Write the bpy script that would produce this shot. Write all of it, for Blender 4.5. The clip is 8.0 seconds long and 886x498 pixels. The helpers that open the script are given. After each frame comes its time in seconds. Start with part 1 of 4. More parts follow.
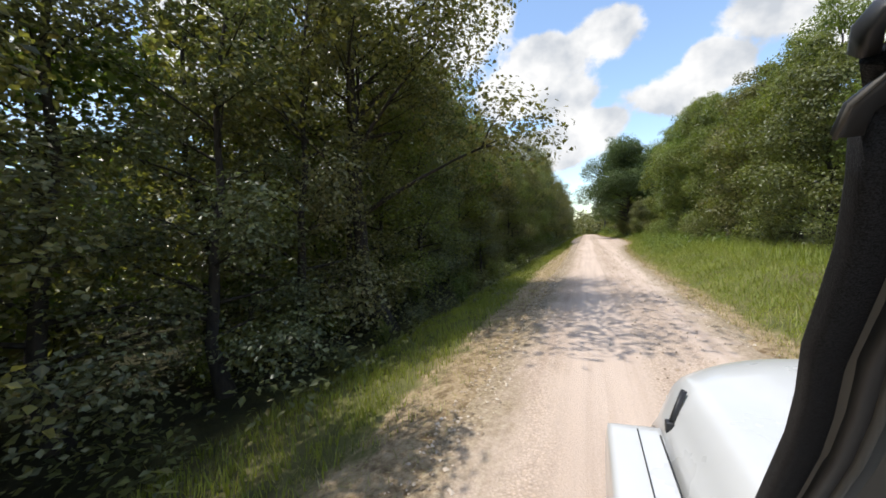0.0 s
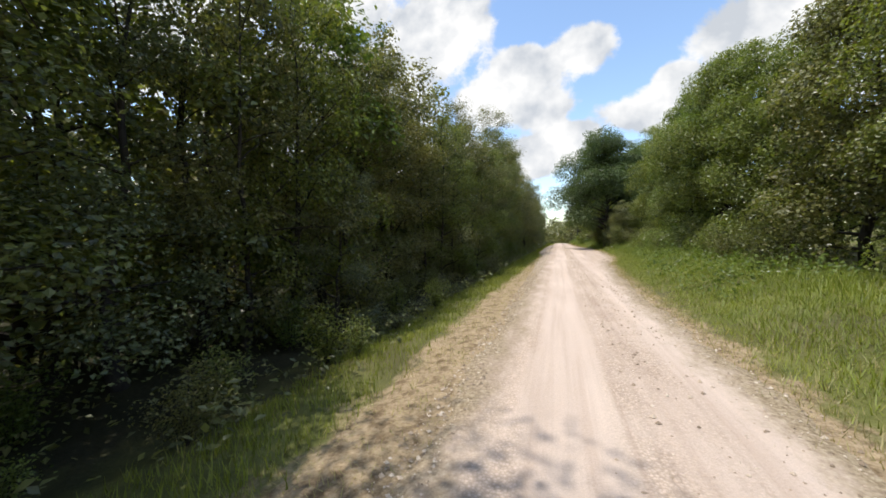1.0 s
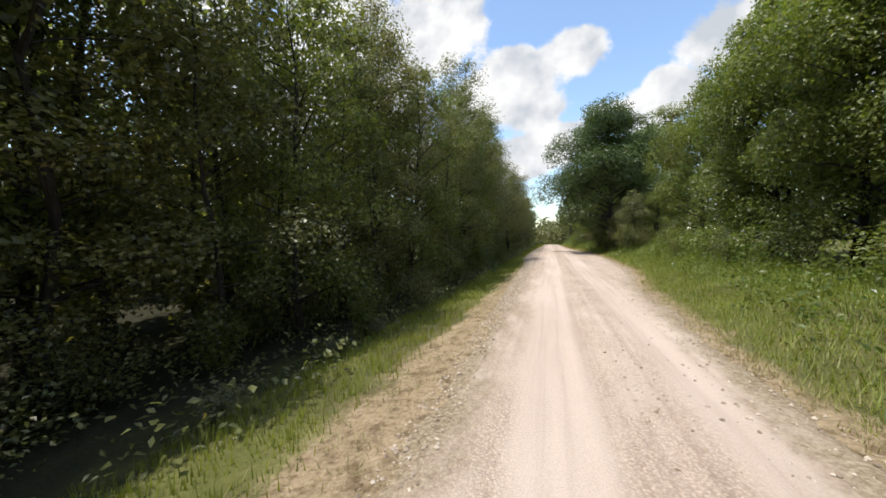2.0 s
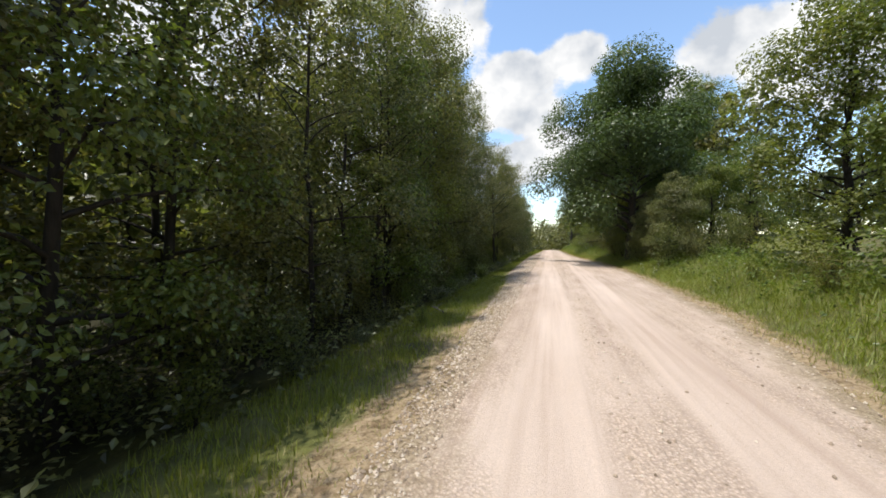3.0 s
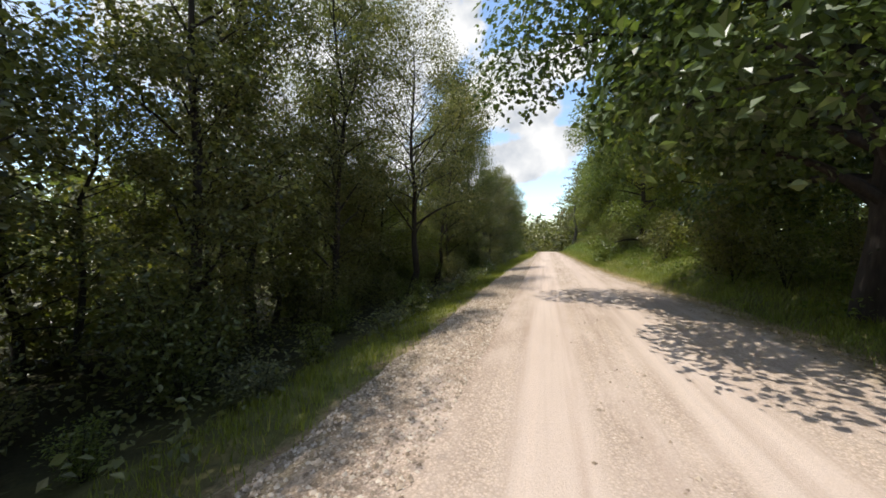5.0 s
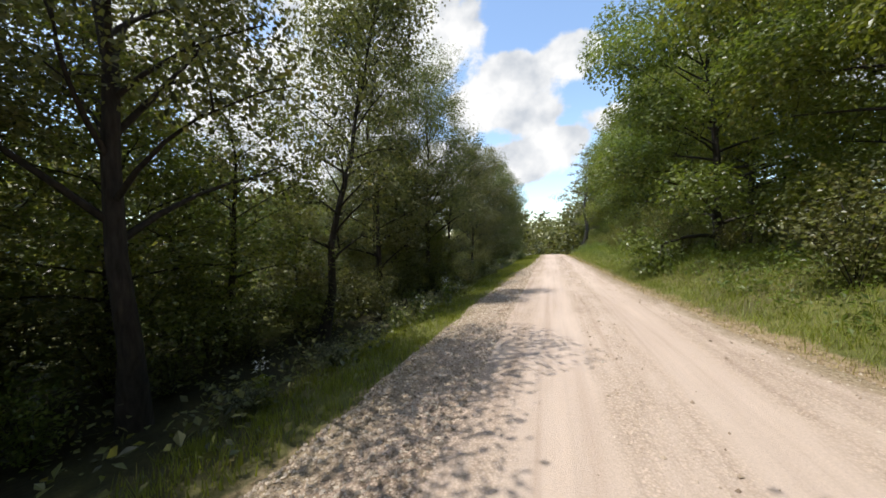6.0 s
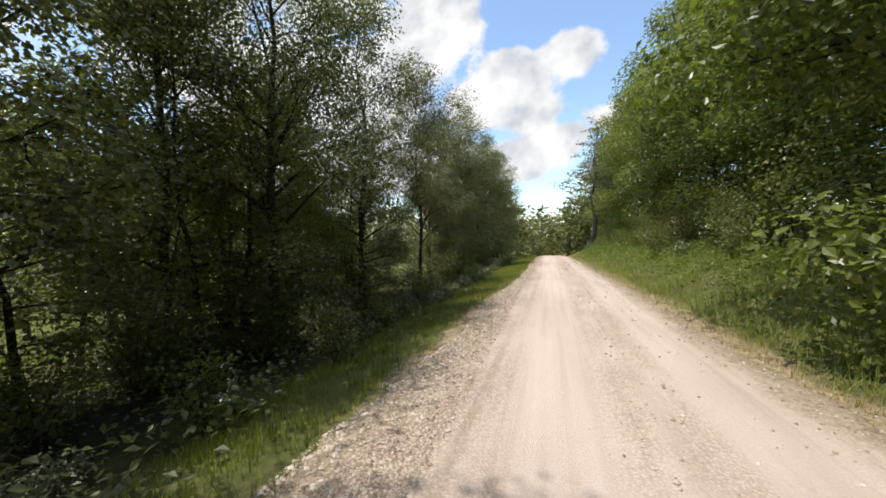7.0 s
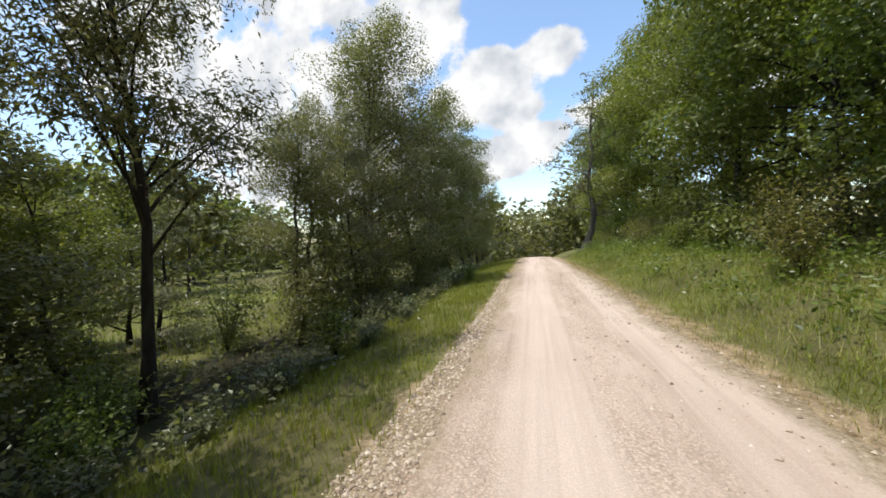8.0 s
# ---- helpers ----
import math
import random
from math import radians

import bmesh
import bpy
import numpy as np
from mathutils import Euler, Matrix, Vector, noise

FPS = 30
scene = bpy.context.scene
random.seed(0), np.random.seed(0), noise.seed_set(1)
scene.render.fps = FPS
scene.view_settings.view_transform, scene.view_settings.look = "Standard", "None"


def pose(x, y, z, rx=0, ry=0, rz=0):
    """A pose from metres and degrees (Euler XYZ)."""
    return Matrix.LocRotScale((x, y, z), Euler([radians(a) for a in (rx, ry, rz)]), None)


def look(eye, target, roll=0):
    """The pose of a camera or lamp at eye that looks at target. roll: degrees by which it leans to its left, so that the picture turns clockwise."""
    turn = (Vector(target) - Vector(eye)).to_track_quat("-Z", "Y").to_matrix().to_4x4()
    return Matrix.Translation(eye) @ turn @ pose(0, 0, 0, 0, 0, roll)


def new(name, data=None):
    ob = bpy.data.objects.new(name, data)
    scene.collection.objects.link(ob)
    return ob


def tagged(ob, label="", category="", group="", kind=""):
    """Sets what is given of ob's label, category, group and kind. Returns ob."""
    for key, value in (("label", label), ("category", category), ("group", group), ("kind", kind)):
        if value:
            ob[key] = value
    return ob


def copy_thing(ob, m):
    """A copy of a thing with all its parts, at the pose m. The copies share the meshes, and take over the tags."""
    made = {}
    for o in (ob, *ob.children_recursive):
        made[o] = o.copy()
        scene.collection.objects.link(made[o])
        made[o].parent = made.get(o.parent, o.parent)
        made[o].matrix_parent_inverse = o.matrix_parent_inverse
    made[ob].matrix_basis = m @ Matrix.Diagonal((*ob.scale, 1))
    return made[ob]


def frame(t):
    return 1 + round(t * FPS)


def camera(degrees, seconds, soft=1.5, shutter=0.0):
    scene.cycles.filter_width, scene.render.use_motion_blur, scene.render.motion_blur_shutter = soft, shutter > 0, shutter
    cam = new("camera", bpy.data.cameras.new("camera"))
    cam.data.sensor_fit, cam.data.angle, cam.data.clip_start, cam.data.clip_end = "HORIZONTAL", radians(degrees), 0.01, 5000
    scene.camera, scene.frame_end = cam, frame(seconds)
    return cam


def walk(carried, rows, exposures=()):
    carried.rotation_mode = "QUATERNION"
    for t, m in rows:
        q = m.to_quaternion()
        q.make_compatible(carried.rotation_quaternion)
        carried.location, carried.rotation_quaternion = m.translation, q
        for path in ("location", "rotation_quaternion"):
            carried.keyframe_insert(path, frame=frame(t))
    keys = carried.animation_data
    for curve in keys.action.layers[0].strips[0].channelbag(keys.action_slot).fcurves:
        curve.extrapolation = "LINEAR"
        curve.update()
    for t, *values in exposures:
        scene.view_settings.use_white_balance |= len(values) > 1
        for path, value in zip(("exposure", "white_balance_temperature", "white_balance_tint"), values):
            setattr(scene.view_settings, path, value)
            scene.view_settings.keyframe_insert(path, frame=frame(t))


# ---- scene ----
cam = camera(103.0, 8.0, soft=1.7)
# seconds, place, yaw to the left, pitch, lean
PATH = [
    (0.0, 0.0, 0.00, 1.7, 22.30, -2.15, -2.90),
    (0.5, 0.0, 5.25, 1.7, 19.71, -1.54, -1.59),
    (1.0, 0.0, 10.50, 1.7, 18.18, -1.70, -0.93),
    (1.5, 0.0, 15.75, 1.7, 17.26, -1.80, -0.81),
    (1.7, 0.0, 17.85, 1.7, 16.90, -1.91, -0.46),
    (2.8, 0.0, 29.40, 1.7, 16.75, -1.28, -0.06),
    (3.0, 0.0, 31.50, 1.7, 16.58, -1.30, 0.30),
    (3.5, 0.0, 36.75, 1.7, 15.95, -1.47, 0.98),
    (4.0, 0.0, 42.00, 1.7, 15.55, -1.68, 1.09),
    (4.5, 0.0, 47.25, 1.7, 15.42, -1.54, 1.10),
    (4.7, 0.0, 49.35, 1.7, 15.65, -1.57, 0.74),
    (6.0, 0.0, 63.00, 1.7, 16.77, -1.06, -1.15),
    (6.5, 0.0, 68.25, 1.7, 16.86, -1.03, -1.23),
    (7.0, 0.0, 73.50, 1.7, 16.58, -1.50, -0.87),
    (7.5, 0.0, 78.75, 1.7, 16.07, -1.16, -1.42),
    (8.0, 0.0, 84.00, 1.7, 14.20, -1.81, -1.96),
]
walk(cam, [(t, pose(x, y, z, 90 + p, 0, w) @ pose(0, 0, 0, 0, 0, r)) for t, x, y, z, w, p, r in PATH])

# ---- world, sun, exposure ----
SUN_EL, SUN_AZ = radians(70), radians(-124)  # azimuth from +y, positive to the right
scene.view_settings.exposure = 0.1
world = bpy.data.worlds.new("sky")
scene.world = world
world.use_nodes = True
wt = world.node_tree
wt.nodes.clear()


def wn(kind, **kw):
    n = wt.nodes.new(kind)
    for k, v in kw.items():
        if k == "op":
            n.operation = v
        else:
            n.inputs[int(k[1:])].default_value = v
    return n


def wl(a, b):
    wt.links.new(a, b)


sky = wt.nodes.new("ShaderNodeTexSky")
sky.sky_type, sky.sun_disc = "NISHITA", False
sky.sun_elevation, sky.sun_rotation = SUN_EL, SUN_AZ
sky.air_density, sky.dust_density, sky.ozone_density = 1.15, 0.5, 1.6
coord = wt.nodes.new("ShaderNodeTexCoord")
sep = wt.nodes.new("ShaderNodeSeparateXYZ")
wl(coord.outputs["Generated"], sep.inputs[0])
ahead = wn("ShaderNodeMath", op="MAXIMUM", i1=0.08)
wl(sep.outputs[1], ahead.inputs[0])
px = wn("ShaderNodeMath", op="DIVIDE")
pz = wn("ShaderNodeMath", op="DIVIDE")
for n, s in ((px, 0), (pz, 2)):
    wl(sep.outputs[s], n.inputs[0])
    wl(ahead.outputs[0], n.inputs[1])
flat = wt.nodes.new("ShaderNodeCombineXYZ")
wl(px.outputs[0], flat.inputs[0])
wl(pz.outputs[0], flat.inputs[1])
# cumulus heaps: centre and half-size on a plane one unit ahead along the road
HEAPS = [(-0.34, 0.62, 0.17, 0.15), (-0.08, 0.45, 0.13, 0.075), (0.06, 0.49, 0.09, 0.06), (-0.15, 0.39, 0.14, 0.09),
         (-0.04, 0.345, 0.085, 0.07), (-0.09, 0.22, 0.15, 0.065), (0.02, 0.265, 0.09, 0.05), (0.20, 0.31, 0.10, 0.055),
         (0.29, 0.355, 0.075, 0.06), (0.41, 0.47, 0.11, 0.085), (0.58, 0.42, 0.20, 0.13), (0.95, 0.45, 0.35, 0.2),
         (-0.55, 0.45, 0.22, 0.2), (-1.0, 0.5, 0.35, 0.25), (-0.3, 0.2, 0.15, 0.1), (-0.62, 0.8, 0.25, 0.16), (-1.35, 0.95, 0.45, 0.4), (-0.7, 0.22, 0.35, 0.12)]
best = None
for cx, cz, rx, rz in HEAPS:
    off = wt.nodes.new("ShaderNodeVectorMath")
    off.operation = "SUBTRACT"
    off.inputs[1].default_value = (cx, cz, 0)
    wl(flat.outputs[0], off.inputs[0])
    sc = wt.nodes.new("ShaderNodeVectorMath")
    sc.operation = "MULTIPLY"
    sc.inputs[1].default_value = (1 / rx, 1 / rz, 0)
    wl(off.outputs[0], sc.inputs[0])
    ln = wt.nodes.new("ShaderNodeVectorMath")
    ln.operation = "LENGTH"
    wl(sc.outputs[0], ln.inputs[0])
    if best is None:
        best = ln.outputs[1]
    else:
        mn = wn("ShaderNodeMath", op="SMOOTH_MIN", i2=0.35)
        wl(best, mn.inputs[0])
        wl(ln.outputs[1], mn.inputs[1])
        best = mn.outputs[0]
ruff = wn("ShaderNodeTexNoise")
ruff.inputs["Scale"].default_value, ruff.inputs["Detail"].default_value, ruff.inputs["Roughness"].default_value = 9.0, 8.0, 0.6
wl(flat.outputs[0], ruff.inputs["Vector"])
ruff_c = wn("ShaderNodeMath", op="MULTIPLY_ADD", i1=1.5, i2=-0.75)
wl(ruff.outputs[0], ruff_c.inputs[0])
edge = wn("ShaderNodeMath", op="ADD")
wl(best, edge.inputs[0])
wl(ruff_c.outputs[0], edge.inputs[1])
cover = wt.nodes.new("ShaderNodeMapRange")
cover.interpolation_type = "SMOOTHSTEP"
cover.inputs["From Min"].default_value, cover.inputs["From Max"].default_value = 1.12, 0.82
wl(edge.outputs[0], cover.inputs["Value"])
# scattered clouds in the rest of the sky
rest = wn("ShaderNodeTexNoise")
rest.inputs["Scale"].default_value, rest.inputs["Detail"].default_value = 3.0, 6.0
wl(coord.outputs["Generated"], rest.inputs["Vector"])
rest_m = wt.nodes.new("ShaderNodeMapRange")
rest_m.interpolation_type = "SMOOTHSTEP"
rest_m.inputs["From Min"].default_value, rest_m.inputs["From Max"].default_value = 0.5, 0.58
wl(rest.outputs[0], rest_m.inputs["Value"])
behind = wt.nodes.new("ShaderNodeMapRange")
behind.inputs["From Min"].default_value, behind.inputs["From Max"].default_value = 0.45, 0.25
wl(sep.outputs[1], behind.inputs["Value"])
rest_b = wn("ShaderNodeMath", op="MULTIPLY")
wl(rest_m.outputs[0], rest_b.inputs[0])
wl(behind.outputs[0], rest_b.inputs[1])
amount = wn("ShaderNodeMath", op="MAXIMUM")
wl(cover.outputs[0], amount.inputs[0])
wl(rest_b.outputs[0], amount.inputs[1])
# grey undersides
under = wn("ShaderNodeTexNoise")
under.inputs["Scale"].default_value, under.inputs["Detail"].default_value = 6.5, 5.0
wl(flat.outputs[0], under.inputs["Vector"])
under_r = wt.nodes.new("ShaderNodeValToRGB")
under_r.color_ramp.elements[0].position, under_r.color_ramp.elements[0].color = 0.38, (0.62, 0.66, 0.72, 1)
under_r.color_ramp.elements[1].position, under_r.color_ramp.elements[1].color = 0.55, (1, 1, 1, 1)
wl(under.outputs[0], under_r.inputs[0])
blue = wt.nodes.new("ShaderNodeBackground")
blue.inputs["Strength"].default_value = 0.24
wl(sky.outputs[0], blue.inputs["Color"])
white = wt.nodes.new("ShaderNodeBackground")
white.inputs["Strength"].default_value = 0.95
wl(under_r.outputs[0], white.inputs["Color"])
mixed = wt.nodes.new("ShaderNodeMixShader")
wl(amount.outputs[0], mixed.inputs[0])
wl(blue.outputs[0], mixed.inputs[1])
wl(white.outputs[0], mixed.inputs[2])
wout = wt.nodes.new("ShaderNodeOutputWorld")
wl(mixed.outputs[0], wout.inputs[0])

sun = new("sun", bpy.data.lights.new("sun", "SUN"))
sun.data.energy, sun.data.angle, sun.data.color = 4.5, radians(0.53), (1.0, 0.96, 0.89)
sun_way = Vector((math.sin(SUN_AZ) * math.cos(SUN_EL), math.cos(SUN_AZ) * math.cos(SUN_EL), math.sin(SUN_EL)))
sun.matrix_world = look(sun_way * 60, (0, 0, 0))


# ---- materials ----
class Mat:
    """Small wrapper round a node material."""

    def __init__(self, name):
        self.m = bpy.data.materials.new(name)
        self.m.use_nodes = True
        self.t = self.m.node_tree
        self.b = self.t.nodes["Principled BSDF"]
        self.out = self.t.nodes["Material Output"]

    def n(self, kind, **kw):
        n = self.t.nodes.new("ShaderNode" + kind)
        for k, v in kw.items():
            if k in ("operation", "blend_type", "data_type", "interpolation_type", "feature"):
                setattr(n, k, v)
            else:
                n.inputs[k.replace("_", " ")].default_value = v
        return n

    def l(self, a, b):
        self.t.links.new(a, b)

    def coords(self, scale=(1, 1, 1)):
        c = self.n("TexCoord")
        mp = self.n("Mapping", Scale=scale)
        self.l(c.outputs["Object"], mp.inputs["Vector"])
        return mp.outputs[0]

    def noise(self, vec, scale, detail=4, rough=0.55):
        n = self.n("TexNoise", Scale=scale, Detail=detail, Roughness=rough)
        self.l(vec, n.inputs["Vector"])
        return n.outputs[0]

    def ramp(self, fac, *stops):
        r = self.n("ValToRGB")
        e = r.color_ramp.elements
        while len(e) < len(stops):
            e.new(0.5)
        for el, (p, c) in zip(e, stops):
            el.position, el.color = p, (*c, 1)
        self.l(fac, r.inputs[0])
        return r.outputs[0]

    def mix(self, fac, a, b, mode="MIX"):
        m = self.n("Mix", data_type="RGBA", blend_type=mode)
        for sock, v in ((m.inputs[0], fac), (m.inputs[6], a), (m.inputs[7], b)):
            if isinstance(v, (int, float)):
                sock.default_value = v
            elif isinstance(v, tuple):
                sock.default_value = (*v, 1)
            else:
                self.l(v, sock)
        return m.outputs[2]

    def bump(self, height, strength, distance):
        b = self.n("Bump", Strength=strength, Distance=distance)
        self.l(height, b.inputs["Height"])
        self.l(b.outputs[0], self.b.inputs["Normal"])

    def done(self, color, rough=0.8, metal=0.0, spec=0.4):
        if isinstance(color, tuple):
            self.b.inputs["Base Color"].default_value = (*color, 1)
        else:
            self.l(color, self.b.inputs["Base Color"])
        if isinstance(rough, float):
            self.b.inputs["Roughness"].default_value = rough
        else:
            self.l(rough, self.b.inputs["Roughness"])
        self.b.inputs["Metallic"].default_value = metal
        self.b.inputs["Specular IOR Level"].default_value = spec
        return self.m


def leaf_material(name, dark, light, dry, through_amount=0.5, gloss=0.38):
    """Foliage: colour varies leaf by leaf and tree by tree; light passes through the blade."""
    k = Mat(name)
    isl = k.n("NewGeometry").outputs["Random Per Island"]
    obj = k.n("ObjectInfo").outputs["Random"]
    col = k.ramp(isl, (0.0, dark), (0.55, light), (0.95, light), (1.0, dry))
    tint = k.ramp(obj, (0.0, (0.84, 0.97, 0.85)), (0.5, (1.0, 1.0, 1.0)), (1.0, (1.12, 1.03, 0.85)))
    col = k.mix(1.0, col, tint, "MULTIPLY")
    big = k.noise(k.coords(), 0.9, 2)
    col = k.mix(0.5, col, k.ramp(big, (0.3, (0.65, 0.7, 0.6)), (0.7, (1.2, 1.15, 1.1))), "MULTIPLY")
    k.done(col, gloss, 0.0, 0.55)
    tr = k.n("BsdfTranslucent")
    k.l(k.mix(1.0, col, (1.42, 1.5, 0.68), "MULTIPLY"), tr.inputs["Color"])
    ms = k.n("MixShader", Fac=through_amount)
    k.l(k.b.outputs[0], ms.inputs[1])
    k.l(tr.outputs[0], ms.inputs[2])
    k.l(ms.outputs[0], k.out.inputs["Surface"])
    return k.m


def bark_material(name, a, b):
    k = Mat(name)
    v = k.coords((1, 1, 0.25))
    n1, n2 = k.noise(v, 14, 5), k.noise(k.coords(), 1.3, 3)
    col = k.mix(0.4, k.ramp(n1, (0.3, a), (0.7, b)), k.ramp(n2, (0.35, (0.5, 0.55, 0.5)), (0.65, (1.1, 1.1, 1.05))), "MULTIPLY")
    k.bump(n1, 0.7, 0.02)
    return k.done(col, 0.9)


LEAF = leaf_material("leaf_green", (0.048, 0.053, 0.024), (0.195, 0.196, 0.078), (0.24, 0.19, 0.09), 0.42)
LEAF_OAK = leaf_material("leaf_oak", (0.046, 0.064, 0.024), (0.120, 0.148, 0.050), (0.15, 0.15, 0.06), 0.36)
LEAF_LIGHT = leaf_material("leaf_light_green", (0.066, 0.090, 0.022), (0.185, 0.215, 0.052), (0.24, 0.21, 0.08), 0.45)
LEAF_GREY = leaf_material("leaf_grey_green", (0.075, 0.085, 0.048), (0.175, 0.180, 0.095), (0.24, 0.21, 0.13), 0.3)
GRASS = leaf_material("grass_blade", (0.13, 0.15, 0.028), (0.25, 0.285, 0.05), (0.40, 0.34, 0.13), 0.4, 0.55)
DRY_GRASS = leaf_material("dry_grass_blade", (0.20, 0.17, 0.07), (0.40, 0.32, 0.15), (0.46, 0.40, 0.25), 0.25, 0.6)
BARK = bark_material("bark", (0.02, 0.016, 0.013), (0.058, 0.047, 0.038))
BARK_GREY = bark_material("bark_grey", (0.06, 0.055, 0.05), (0.16, 0.145, 0.125))


# (distance along the road, place across it): where the gravel ends and where the grass begins
GRAVEL_LEFT = [(0, -1.2), (19, -1.1), (30, -1.15), (40, -1.35), (46, -1.5), (50, -1.95), (66, -2.0), (76, -1.9), (80, -1.4), (83, -1.6), (87, -1.2), (92, -1.0)]
GRASS_LEFT = [(0, -1.9), (8, -2.0), (19, -2.15), (28, -1.9), (34, -1.9), (40, -1.75), (46, -1.75), (50, -2.1), (53, -2.3), (66, -2.2), (72, -1.95), (76, -2.05), (83, -1.9), (86.5, -1.4), (92, -1.15)]
GRAVEL_RIGHT = [(0, 2.1), (20, 2.2), (26, 2.4), (34, 3.0), (41, 4.1), (52, 4.5), (60, 4.3), (66, 3.9), (72, 3.2), (79, 2.7), (86, 2.6), (93, 2.3), (112, 1.9)]


def across(y, table):
    return np.interp(y, [p[0] for p in table], [p[1] for p in table])


def into_road(x, y):
    """How far a place lies inside the gravel; negative on the verges."""
    return np.minimum(x - across(y, GRAVEL_LEFT), across(y, GRAVEL_RIGHT) - x)


def into_straw(x, y):
    """How far a place lies inside the straw-strewn strip beside the gravel; negative on the grass."""
    return np.minimum(x - across(y, GRASS_LEFT), across(y, GRAVEL_RIGHT) + 0.4 - x)


def ground_material():
    k = Mat("grass_soil")
    v = k.coords()
    big, mid, fine = k.noise(v, 0.25, 3), k.noise(v, 1.6, 5), k.noise(v, 22, 6, 0.7)
    grass = k.mix(0.5, k.ramp(mid, (0.3, (0.10, 0.11, 0.032)), (0.7, (0.20, 0.20, 0.06))), k.ramp(fine, (0.3, (0.5, 0.5, 0.45)), (0.7, (1.3, 1.3, 1.2))), "MULTIPLY")
    soil = k.ramp(fine, (0.3, (0.045, 0.034, 0.022)), (0.7, (0.12, 0.092, 0.06)))
    col = k.mix(k.ramp(big, (0.42, (0, 0, 0)), (0.6, (0.55, 0.55, 0.55))), grass, soil)
    # leaf litter in the wood, left of the verge
    sp = k.n("SeparateXYZ")
    k.l(v, sp.inputs[0])
    wob = k.n("Math", operation="MULTIPLY_ADD")
    wob.inputs[1].default_value, wob.inputs[2].default_value = 1.8, -0.9
    k.l(mid, wob.inputs[0])
    xx = k.n("Math", operation="ADD")
    k.l(sp.outputs[0], xx.inputs[0])
    k.l(wob.outputs[0], xx.inputs[1])
    wood = k.n("MapRange")
    wood.inputs["From Min"].default_value, wood.inputs["From Max"].default_value = -3.6, -5.2
    k.l(xx.outputs[0], wood.inputs["Value"])
    far = k.n("MapRange")
    far.inputs["From Min"].default_value, far.inputs["From Max"].default_value = 72.0, 66.0
    k.l(sp.outputs[1], far.inputs["Value"])
    near = k.n("MapRange")
    near.inputs["From Min"].default_value, near.inputs["From Max"].default_value = -7.2, -6.4
    k.l(sp.outputs[0], near.inputs["Value"])
    deep = k.n("MapRange")
    deep.inputs["From Min"].default_value, deep.inputs["From Max"].default_value = -30.0, -17.0
    wander = k.n("Math", operation="MULTIPLY_ADD")
    wander.inputs[1].default_value = 26.0
    k.l(big, wander.inputs[0])
    k.l(sp.outputs[0], wander.inputs[2])
    k.l(wander.outputs[0], deep.inputs["Value"])
    belt = k.n("Math", operation="MAXIMUM")
    k.l(far.outputs[0], belt.inputs[0])
    k.l(near.outputs[0], belt.inputs[1])
    wf = k.n("Math", operation="MULTIPLY")
    k.l(wood.outputs[0], wf.inputs[0])
    bd = k.n("Math", operation="MULTIPLY")
    k.l(belt.outputs[0], bd.inputs[0])
    k.l(deep.outputs[0], bd.inputs[1])
    k.l(bd.outputs[0], wf.inputs[1])
    litter = k.ramp(fine, (0.25, (0.018, 0.018, 0.009)), (0.55, (0.038, 0.036, 0.018)), (0.8, (0.07, 0.062, 0.032)))
    col = k.mix(wf.outputs[0], col, litter)
    # sandy, straw-strewn shoulder next to the gravel
    inside = k.n("Attribute")
    inside.attribute_name = "verge"
    ragged = k.noise(k.coords((1, 0.5, 1)), 2.2, 6, 0.7)
    rw = k.n("Math", operation="MULTIPLY_ADD")
    rw.inputs[1].default_value = 1.6
    k.l(ragged, rw.inputs[0])
    k.l(inside.outputs["Fac"], rw.inputs[2])
    shoulder = k.n("MapRange", interpolation_type="SMOOTHSTEP")
    shoulder.inputs["From Min"].default_value, shoulder.inputs["From Max"].default_value = 0.62, 1.0
    k.l(rw.outputs[0], shoulder.inputs["Value"])
    straw = k.ramp(fine, (0.25, (0.17, 0.12, 0.07)), (0.5, (0.38, 0.29, 0.18)), (0.8, (0.54, 0.44, 0.31)))
    clods = k.noise(v, 5.0, 5, 0.65)
    straw = k.mix(0.85, straw, k.ramp(clods, (0.36, (0.42, 0.36, 0.30)), (0.5, (0.95, 0.92, 0.88)), (0.66, (1.15, 1.12, 1.08))), "MULTIPLY")
    col = k.mix(shoulder.outputs[0], col, straw)
    k.bump(fine, 0.8, 0.05)
    return k.done(col, 0.95, 0.0, 0.2)


